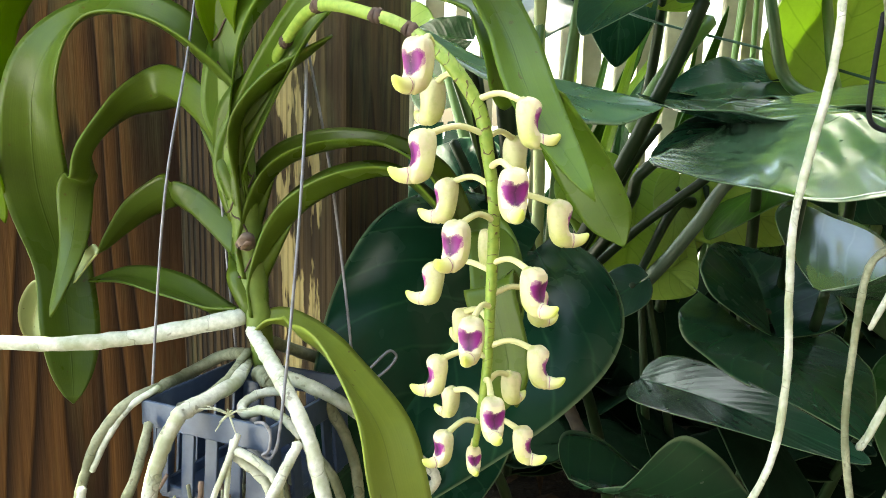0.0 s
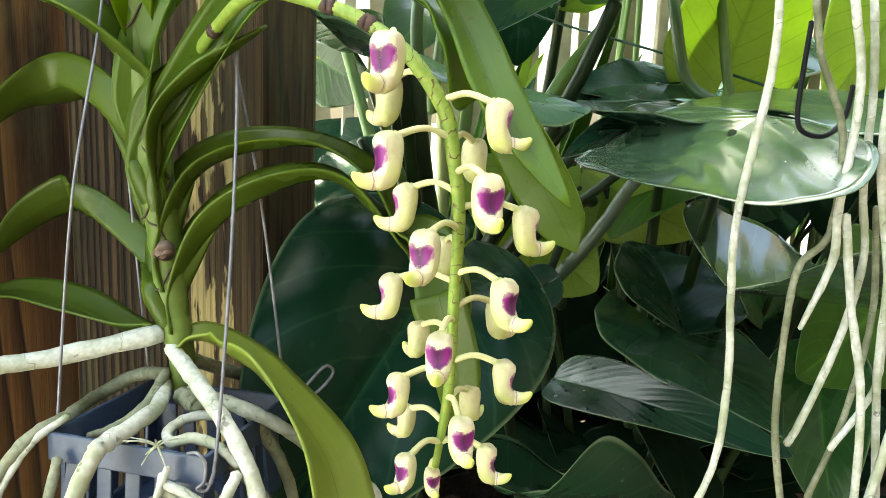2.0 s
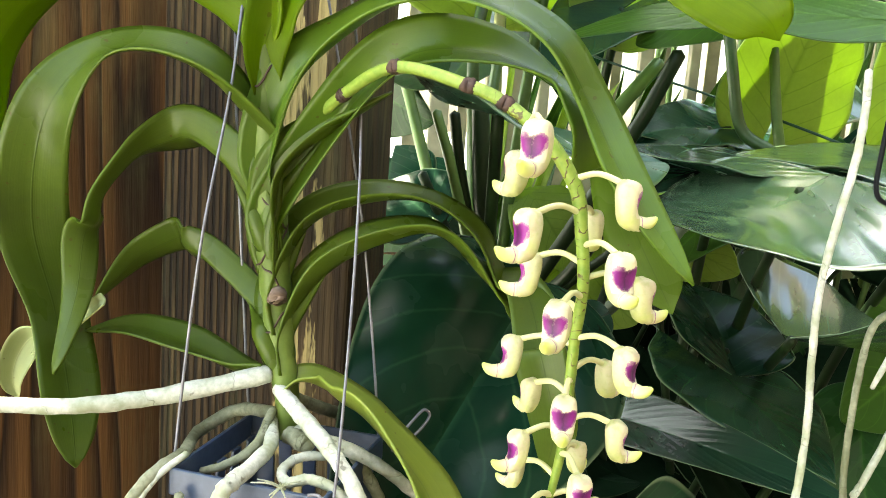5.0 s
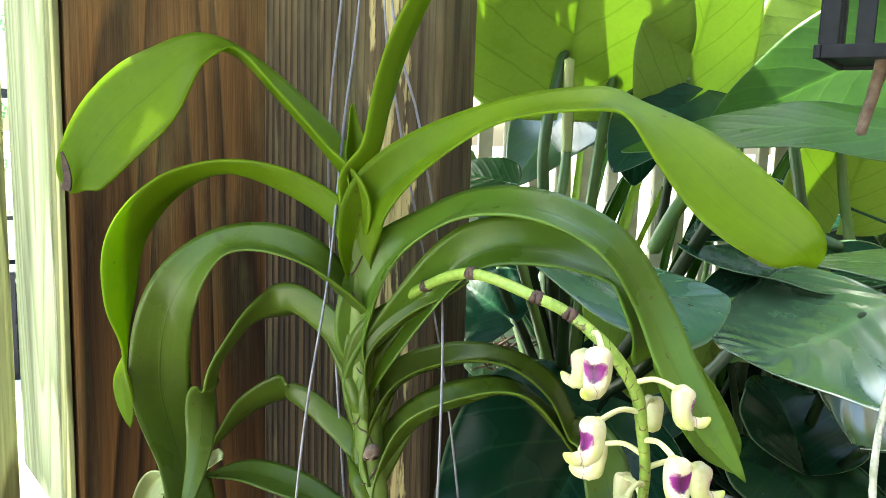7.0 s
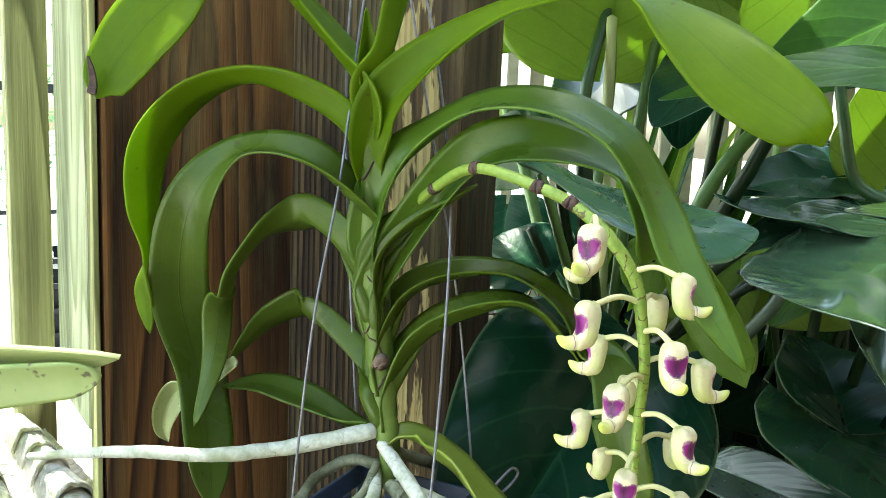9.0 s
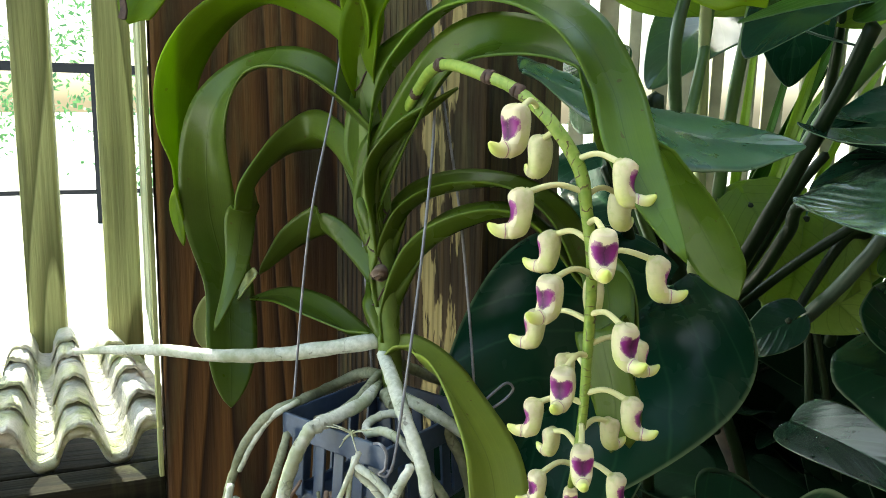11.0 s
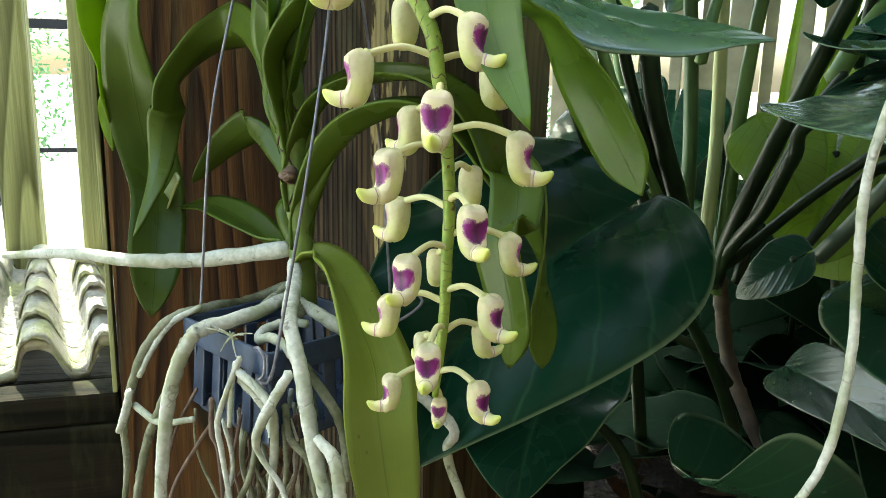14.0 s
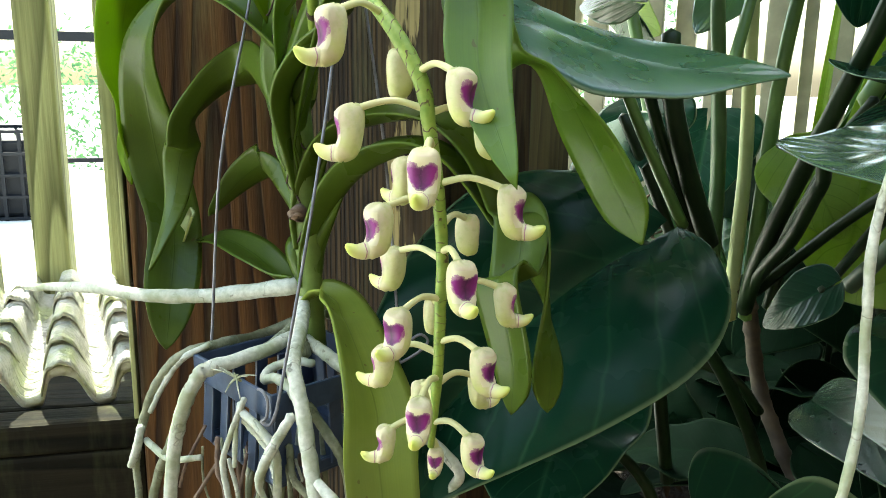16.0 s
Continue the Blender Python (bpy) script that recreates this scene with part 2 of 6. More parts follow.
# besides its gloss, a pale base carries part of the sky's sheen
PHIL_PALE = leaf_material("philodendron_leaf_sky_sheen", (0.05, 0.105, 0.06), (0.09, 0.17, 0.075), 0.20, 0.12, 0.07, 8.0, 1.2, spec=0.9, relief=0.45, coat=1.0)
PHIL_GLOSS = leaf_material("philodendron_leaf_glossy", (0.008, 0.026, 0.016), (0.012, 0.05, 0.02), 0.20, 0.06, 0.10, 8.0, 1.2, spec=0.26, relief=0.5, coat=0.05)
PHIL_SATIN = leaf_material("philodendron_leaf_satin", (0.024, 0.075, 0.045), (0.04, 0.115, 0.055), 0.28, 0.12, 0.05, 8.0, 1.2, spec=0.5, relief=0.2)
PHIL_SHEEN = leaf_material("philodendron_leaf_sheen", (0.014, 0.050, 0.026), (0.024, 0.082, 0.030), 0.22, 0.10, 0.12, 8.0, 1.2, spec=0.32, relief=0.3)
PHIL_PALE.node_tree.nodes["Principled BSDF"].inputs["IOR"].default_value = 1.52
PETIOLE = plain_material("petiole", (0.065, 0.14, 0.03), (0.11, 0.20, 0.045), 40, 0.4, 0.1)
PETIOLE_BLUE = plain_material("petiole_dull", (0.05, 0.085, 0.055), (0.08, 0.12, 0.075), 40, 0.4, 0.1)
PETIOLE_GREEN = plain_material("petiole_green", (0.022, 0.060, 0.012), (0.040, 0.090, 0.020), 40, 0.4, 0.1)
PETIOLE_PALE = plain_material("petiole_pale", (0.30, 0.36, 0.14), (0.42, 0.46, 0.2), 40, 0.45, 0.1)
# dark stalks, and stalks in the bed with its shade put into the colour
PETIOLE_DARK = plain_material("petiole_dark", (0.007, 0.016, 0.006), (0.014, 0.030, 0.009), 40, 0.4, 0.1)
PETIOLE_DARK.node_tree.nodes["Principled BSDF"].inputs["Specular IOR Level"].default_value = 0.2


def water_material():
    m = Nodes("water_drop")
    m.bsdf.inputs["Base Color"].default_value = (0.9, 0.95, 0.93, 1)
    m.bsdf.inputs["Transmission Weight"].default_value = 1.0
    m.bsdf.inputs["IOR"].default_value = 1.33
    m.rough(0.02)
    return m.mat


WATER = water_material()
LITTER = plain_material("dry_litter", (0.035, 0.019, 0.010), (0.105, 0.065, 0.034), 120, 0.8, 0.3)
ROOT = root_material("aerial_root", (0.40, 0.42, 0.35), (0.66, 0.67, 0.60), (0.25, 0.28, 0.15))
ROOT_DULL = root_material("aerial_root_dull", (0.17, 0.18, 0.11), (0.32, 0.33, 0.23), (0.10, 0.11, 0.05))
STEM = plain_material("orchid_stem", (0.090, 0.140, 0.018), (0.15, 0.215, 0.036), 90, 0.55, 0.2)
NODE = plain_material("dark_sheath", (0.03, 0.014, 0.012), (0.08, 0.042, 0.028), 300, 0.7, 0.4)
DRY = plain_material("dry_sheath", (0.10, 0.06, 0.05), (0.25, 0.18, 0.13), 150, 0.8, 0.4)
def flower_material():
    """Waxy cream, blushing pink towards the top of the flower, with faint mottling."""
    m = Nodes("flower_cream")
    vec = m.coords("Object")
    sep = m.t.nodes.new("ShaderNodeSeparateXYZ")
    m.link(vec, sep.inputs[0])
    n1, n2 = m.noise(vec, 350.0, 4.0), m.noise(vec, 130.0, 3.0)
    h = m.math("ADD", m.math("MULTIPLY", m.math("ADD", sep.outputs[2], 0.012), 42.0), m.math("MULTIPLY", m.math("SUBTRACT", n2, 0.5), 0.7))
    c = m.ramp(h, [(0.05, (0.60, 0.64, 0.22)), (0.35, (0.66, 0.66, 0.34)), (0.62, (0.68, 0.66, 0.40)), (0.85, (0.67, 0.60, 0.40)), (1.0, (0.48, 0.50, 0.20))])
    c = m.mix(m.math("MULTIPLY", n1, 0.25), c, (0.50, 0.48, 0.24))
    n3 = m.noise(vec, 210.0, 3.0)
    c = m.mix(m.math("MULTIPLY", m.ramp(n3, [(0.48, (0, 0, 0)), (0.70, (1, 1, 1))]), 0.55), c, (0.46, 0.50, 0.18))
    side = m.math("MULTIPLY", m.ramp(m.math("ADD", m.math("MULTIPLY", sep.outputs[0], 60.0), n2), [(0.40, (0, 0, 0)), (0.80, (1, 1, 1))]), 0.35)
    c = m.mix(side, c, (0.72, 0.52, 0.48))
    m.color(c)
    m.rough(0.48)
    m.bump(n2, 0.3, 0.0008)
    m.translucent(c, 0.15)
    return m.mat


FLOWER = flower_material()
def toe_material():
    """Cream at its root, behind a fine purple line, running out into lime at the tip."""
    m = Nodes("flower_tip")
    vec = m.coords("Object")
    sep = m.t.nodes.new("ShaderNodeSeparateXYZ")
    m.link(vec, sep.inputs[0])
    n = m.noise(vec, 260.0, 3.0)
    x = m.math("ADD", m.math("MULTIPLY", sep.outputs[0], 60.0), m.math("MULTIPLY", m.math("SUBTRACT", n, 0.5), 0.12))
    c = m.ramp(x, [(0.36, (0.70, 0.66, 0.42)), (0.385, (0.34, 0.10, 0.22)), (0.41, (0.72, 0.68, 0.40)), (0.62, (0.72, 0.73, 0.30)), (0.92, (0.66, 0.74, 0.16))])
    m.color(c)
    m.rough(0.42)
    m.translucent(c, 0.15)
    return m.mat


TOE = toe_material()
def lip_material():
    """Purple mask with a dark crease, running out unevenly into the cream of the flower."""
    m = Nodes("flower_lip")
    sep = m.t.nodes.new("ShaderNodeSeparateXYZ")
    vec = m.coords("Object")
    m.link(vec, sep.inputs[0])
    n = m.noise(vec, 420.0, 4.0)
    ay = m.math("ABSOLUTE", sep.outputs[1])
    y2 = m.math("POWER", m.math("DIVIDE", ay, 0.0070), 4.0)
    z2 = m.math("POWER", m.math("DIVIDE", m.math("SUBTRACT", m.math("SUBTRACT", sep.outputs[2], m.math("MULTIPLY", ay, 0.55)), -0.0010), 0.0057), 2.0)
    d = m.math("ADD", m.math("ADD", y2, z2), m.math("MULTIPLY", m.math("SUBTRACT", n, 0.5), 1.5))
    dark = m.ramp(m.math("ABSOLUTE", m.math("ADD", sep.outputs[1], m.math("MULTIPLY", m.math("SUBTRACT", n, 0.5), 0.003))), [(0.0, (0.050, 0.001, 0.045)), (0.0020, (0.14, 0.004, 0.12)), (0.006, (0.28, 0.015, 0.24))])
    info = m.t.nodes.new("ShaderNodeObjectInfo")
    deep = m.math("MULTIPLY", info.outputs["Random"], 0.25)
    edge = m.ramp(m.math("ADD", d, deep), [(0.55, (0, 0, 0)), (1.0, (0.45, 0.45, 0.45)), (1.75, (1, 1, 1))])
    c = m.mix(edge, dark, (0.68, 0.62, 0.40))
    m.color(c)
    m.rough(0.5)
    m.bump(n, 0.25, 0.0004)
    return m.mat


def rachis_material():
    """Green stalk with broken brown rings across it."""
    m = Nodes("flower_stalk")
    vec = m.coords("Object")
    uv = m.t.nodes.new("ShaderNodeTexCoord").outputs["UV"]
    sep = m.t.nodes.new("ShaderNodeSeparateXYZ")
    m.link(uv, sep.inputs[0])
    n1, n2 = m.noise(vec, 260.0, 4.0), m.noise(vec, 60.0, 3.0)
    c = m.mix(m.ramp(n1, [(0.3, (0, 0, 0)), (0.7, (1, 1, 1))]), (0.15, 0.25, 0.028), (0.26, 0.34, 0.055))
    s = m.math("ADD", m.math("MULTIPLY", sep.outputs[0], 150.0), m.math("MULTIPLY", n2, 5.0))
    ring = m.ramp(m.math("FRACT", s), [(0.0, (1, 1, 1)), (0.10, (1, 1, 1)), (0.17, (0, 0, 0)), (0.95, (0, 0, 0))])
    low = m.ramp(sep.outputs[0], [(0.15, (0, 0, 0)), (0.19, (1, 1, 1)), (0.31, (1, 1, 1)), (0.37, (0.15, 0.15, 0.15))])
    mark = m.math("MULTIPLY", m.math("MULTIPLY", ring, low), m.ramp(n1, [(0.42, (0, 0, 0)), (0.55, (1, 1, 1))]))
    c = m.mix(m.math("MULTIPLY", mark, 0.9), c, (0.06, 0.022, 0.010))
    m.color(c)
    m.rough(0.5)
    m.bump(n1, 0.2, 0.0005)
    return m.mat


LIP = lip_material()
RACHIS = rachis_material()
PEDICEL = plain_material("pedicel", (0.55, 0.56, 0.26), (0.66, 0.62, 0.34), 100, 0.5, 0.1)
BASKET = plain_material("basket_plastic", (0.030, 0.050, 0.100), (0.048, 0.075, 0.138), 180, 0.38, 0.15)
BLACK = plain_material("black_plastic", (0.004, 0.005, 0.007), (0.010, 0.011, 0.015), 120, 0.6, 0.1)
BLACK.node_tree.nodes["Principled BSDF"].inputs["Specular IOR Level"].default_value = 0.2
WIRE = plain_material("steel_wire", (0.16, 0.16, 0.19), (0.28, 0.28, 0.32), 200, 0.45, 0.1, 0.5)
CABLE = plain_material("green_cable", (0.01, 0.05, 0.035), (0.02, 0.08, 0.05), 100, 0.5, 0.1)
BOARD = wood_material("board_brown", (0.148, 0.068, 0.019), (0.020, 0.008, 0.003), 0.3, high_tone=(0.26, 0.18, 0.075))
POST = wood_material("post_grooved", (0.084, 0.054, 0.023), (0.022, 0.012, 0.005), 0.35, 1.6, 0.95, (0.40, 0.32, 0.14), high_tone=(0.185, 0.145, 0.072))
PICKET = wood_material("picket_wood", (0.44, 0.45, 0.20), (0.15, 0.155, 0.06), 0.55, 1.2)
# lighter than the pickets: the sun on this face is in the colour
POST_SIDE_LIT = wood_material("post_side_lit", (0.60, 0.63, 0.42), (0.33, 0.37, 0.20), 0.25, 1.2)
SIDE = wood_material("side_board", (0.15, 0.12, 0.05), (0.08, 0.06, 0.028), 0.7, 1.5)
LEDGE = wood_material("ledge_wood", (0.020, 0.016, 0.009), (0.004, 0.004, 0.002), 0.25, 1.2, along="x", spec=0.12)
# darkened board copy: the shade behind the plants is put into the colour
BACK_SHADED = wood_material("back_board_shaded", (0.024, 0.021, 0.014), (0.007, 0.006, 0.004), 0.15, 1.2, spec=0.15)
SLAT = plain_material("slat_pale", (0.22, 0.21, 0.14), (0.34, 0.32, 0.22), 30, 0.7, 0.2)
def shell_material():
    """Chalky shell with yellow-green algae and grey grime in patches."""
    m = Nodes("clam_shell")
    vec = m.coords("Object")
    n1, n2, n3 = m.noise(vec, 160.0, 5.0, 0.6), m.noise(vec, 26.0, 4.0, 0.6), m.noise(m.coords("Object", (1, 1, 1.7)), 38.0, 5.0, 0.65)
    c = m.mix(n1, (0.50, 0.48, 0.43), (0.70, 0.68, 0.63))
    c = m.mix(m.math("MULTIPLY", m.ramp(n2, [(0.46, (0, 0, 0)), (0.62, (1, 1, 1))]), 0.7), c, (0.42, 0.47, 0.18))
    c = m.mix(m.math("MULTIPLY", m.ramp(n3, [(0.52, (0, 0, 0)), (0.66, (1, 1, 1))]), 0.65), c, (0.26, 0.27, 0.21))
    # growth lines that follow the edge
    sep = m.t.nodes.new("ShaderNodeSeparateXYZ")
    m.link(vec, sep.inputs[0])
    grow = m.math("FRACT", m.math("ADD", m.math("MULTIPLY", sep.outputs[1], 210.0), m.math("MULTIPLY", n2, 3.5)))
    lines = m.ramp(grow, [(0.0, (1, 1, 1)), (0.16, (0, 0, 0)), (0.88, (0, 0, 0)), (1.0, (1, 1, 1))])
    c = m.mix(m.math("MULTIPLY", lines, 0.22), c, (0.26, 0.27, 0.13))
    m.color(c)
    m.rough(0.75)
    m.bump(m.math("SUBTRACT", n1, m.math("MULTIPLY", lines, 0.5)), 0.6, 0.002)
    return m.mat


SHELL = shell_material()
MULCH = plain_material("mulch", (0.012, 0.008, 0.005), (0.050, 0.032, 0.020), 90, 0.9, 0.8, 0, 0, 0.02)
PAVING = plain_material("pale_paving", (0.62, 0.60, 0.55), (0.75, 0.73, 0.68), 6, 0.8, 0.2)
LIGHT_BLOCK = plain_material("light_block", (0.09, 0.075, 0.055), (0.13, 0.11, 0.08), 20, 0.8, 0.2)
PALE_LEAF = leaf_material("pale_leaf", (0.45, 0.52, 0.25), (0.6, 0.65, 0.3), 0.45, 0.25)
def spotted_material():
    """Pale green leaf with a few brown spots."""
    m = Nodes("spotted_leaf")
    vec = m.coords("Object")
    c = m.mix(m.noise(vec, 90.0, 4.0), (0.30, 0.40, 0.12), (0.46, 0.54, 0.22))
    spot = m.ramp(m.noise(vec, 260.0, 2.0), [(0.64, (0, 0, 0)), (0.70, (1, 1, 1))])
    c = m.mix(m.math("MULTIPLY", spot, 0.8), c, (0.10, 0.07, 0.05))
    m.color(c)
    m.rough(0.45)
    m.translucent(c, 0.25)
    return m.mat


SPOTTED_LEAF = spotted_material()
TRUNK = plain_material("trunk", (0.024, 0.018, 0.011), (0.070, 0.052, 0.032), 60, 0.8, 0.5)
HEDGE = plain_material("hedge_leaf", (0.03, 0.10, 0.04), (0.10, 0.22, 0.07), 30, 0.5, 0.2, 0, 0.3)


# ---- mesh helpers ----
def spline(points, n):
    """Catmull-Rom through the points, n samples a stretch; each row may hold any number of columns."""
    p = np.array(points, float)
    p = np.vstack([2 * p[0] - p[1], p, 2 * p[-1] - p[-2]])
    out = []
    for i in range(1, len(p) - 2):
        a, b, c, d = p[i - 1], p[i], p[i + 1], p[i + 2]
        for k in range(n):
            t = k / n
            out.append(0.5 * (2 * b + (c - a) * t + (2 * a - 5 * b + 4 * c - d) * t * t + (3 * b - a - 3 * c + d) * t ** 3))
    out.append(p[-2])
    return np.array(out)


def unit(v):
    return v / max(np.linalg.norm(v), 1e-9)


def mesh_from(name, verts, faces, uvs=None, smooth=True):
    me = bpy.data.meshes.new(name)
    me.from_pydata([tuple(v) for v in verts], [], faces)
    if uvs is not None:
        layer = me.uv_layers.new(name="UVMap")
        idx = np.empty(len(me.loops), int)
        me.loops.foreach_get("vertex_index", idx)
        layer.data.foreach_set("uv", np.asarray(uvs, float)[idx].ravel())
    if smooth:
        me.polygons.foreach_set("use_smooth", [True] * len(me.polygons))
    me.update()
    return me


def put(name, me, material, parent=None, label=""):
    ob = new(name, me)
    if not me.materials:
        me.materials.append(material)
    if parent is not None:
        ob.parent = parent
        ob.matrix_parent_inverse = parent.matrix_world.inverted() if parent.parent is None else Matrix.Identity(4)
    if label:
        ob["label"] = label
    return ob


def thing(name, label, category, group="", kind=""):
    return tagged(new(name), label, category, group, kind)


def tube_mesh(name, points, radii, seg=10, n=6, wobble=0.0, seed=0):
    """A round bar along a curve. radii: one for each point. wobble: unevenness."""
    rows = spline([(*p, r) for p, r in zip(points, radii)], n)
    rng = random.Random(seed)
    path, rad = rows[:, :3], rows[:, 3].copy()
    if wobble:
        for i in range(len(rad)):
            rad[i] *= 1 + wobble * (rng.random() - 0.5) * 2
            if 0 < i < len(rad) - 1:
                path[i] += np.array([rng.gauss(0, 1) for _ in range(3)]) * rad[i] * wobble * 0.6
    verts, faces, uvs = [], [], []
    side, gone = None, 0.0
    for i in range(len(path)):
        gone += float(np.linalg.norm(path[i] - path[i - 1])) if i else 0.0
        tan = unit(path[min(i + 1, len(path) - 1)] - path[max(i - 1, 0)])
        if side is None:
            side = unit(np.cross(tan, (0.3, 0.9, 0.2)))
        side = unit(side - tan * np.dot(side, tan))
        up = np.cross(tan, side)
        for k in range(seg):
            a = 2 * math.pi * k / seg
            verts.append(path[i] + rad[i] * (math.cos(a) * side + math.sin(a) * up))
            uvs.append((gone, k / seg))
    m = len(path)
    for i in range(m - 1):
        for k in range(seg):
            a, b = i * seg + k, i * seg + (k + 1) % seg
            faces.append((a, b, b + seg, a + seg))
    for end, order in ((0, -1), (m - 1, 1)):
        tip = path[end] + unit(path[end] - path[end - 1 if end else 1]) * rad[end] * 0.6
        verts.append(tip)
        uvs.append((gone if end else 0.0, 0.5))
        c = len(verts) - 1
        for k in range(seg):
            a, b = end * seg + k, end * seg + (k + 1) % seg
            faces.append((a, b, c) if order > 0 else (b, a, c))
    return mesh_from(name, verts, faces, uvs)


VIEW = np.array((0.0, 1.0, 0.0))


def frame_along(path, rolls):
    """Tangent, side and normal along a path. The blade starts square to +y and is carried along without twist; rolls turn it about the path."""
    out = []
    flat = None
    for i in range(len(path)):
        tan = unit(path[min(i + 1, len(path) - 1)] - path[max(i - 1, 0)])
        if flat is None:
            flat = np.cross(tan, VIEW)
        flat = unit(flat - tan * np.dot(flat, tan))
        deep = np.cross(tan, flat)
        r = radians(rolls[i])
        side = math.cos(r) * flat + math.sin(r) * deep
        out.append((tan, side, np.cross(tan, side)))
    return out


def thicken(grid_rows, thick, name, uv_rows, nrm_rows):
    """A closed sheet from a grid of points: top and under side with a rim between."""
    R_, C_ = len(grid_rows), len(grid_rows[0])
    verts, uvs, faces = [], [], []
    for layer in (1, -1):
        for i in range(R_):
            for j in range(C_):
                verts.append(grid_rows[i][j] + nrm_rows[i][j] * thick * 0.5 * layer)
                uvs.append(uv_rows[i][j])
    off = R_ * C_
    for i in range(R_ - 1):
        for j in range(C_ - 1):
            a, b, c, d = i * C_ + j, i * C_ + j + 1, (i + 1) * C_ + j + 1, (i + 1) * C_ + j
            faces.append((a, b, c, d))
            faces.append((off + d, off + c, off + b, off + a))
    rim = [(0, j) for j in range(C_)] + [(i, C_ - 1) for i in range(1, R_)] + [(R_ - 1, j) for j in range(C_ - 2, -1, -1)] + [(i, 0) for i in range(R_ - 2, 0, -1)]
    for k in range(len(rim)):
        a = rim[k][0] * C_ + rim[k][1]
        b = rim[(k + 1) % len(rim)][0] * C_ + rim[(k + 1) % len(rim)][1]
        faces.append((b, a, off + a, off + b))
    return mesh_from(name, verts, faces, uvs)


def strap_leaf(rows, fold=0.35, thick=0.0016, n=8, cols=10, wave=0.0, seed=0):
    """A strap leaf. rows: (place, width, roll, fold factor); the blade is channelled along its midrib."""
    data = spline([(*p, w, r, f) for p, w, r, f in rows], n)
    gone = np.concatenate([[0], np.cumsum(np.linalg.norm(np.diff(data[:, :3], axis=0), axis=1))]) / np.sum(np.linalg.norm(np.diff(data[:, :3], axis=0), axis=1))
    data[:, 3] *= np.sqrt(np.maximum(0.004, 1 - (np.maximum(0.0, gone - 0.95) / 0.05) ** 2))
    path, wid, rol, fol = data[:, :3], data[:, 3], data[:, 4], data[:, 5]
    fr = frame_along(path, rol)
    g, uv, nr = [], [], []
    m = len(path)
    for i in range(m):
        tan, side, nrm = fr[i]
        s = i / (m - 1)
        row, urow, nrow = [], [], []
        for j in range(cols + 1):
            u = 2 * j / cols - 1
            lift = fol[i] * fold * abs(u) ** 1.3 * wid[i] * 0.5
            lift += wave * wid[i] * math.sin(s * 9 + seed + (1.5 if u > 0 else 0)) * u * u
            across = u * wid[i] * 0.5 * math.sqrt(max(0.05, 1 - (fol[i] * fold) ** 2 * 0.5))
            row.append(path[i] + side * across + nrm * lift)
            urow.append((s, 0.5 + 0.5 * u))
            nrow.append(nrm)
        g.append(row)
        uv.append(urow)
        nr.append(nrow)
    return thicken(g, thick, "leaf", uv, nr)


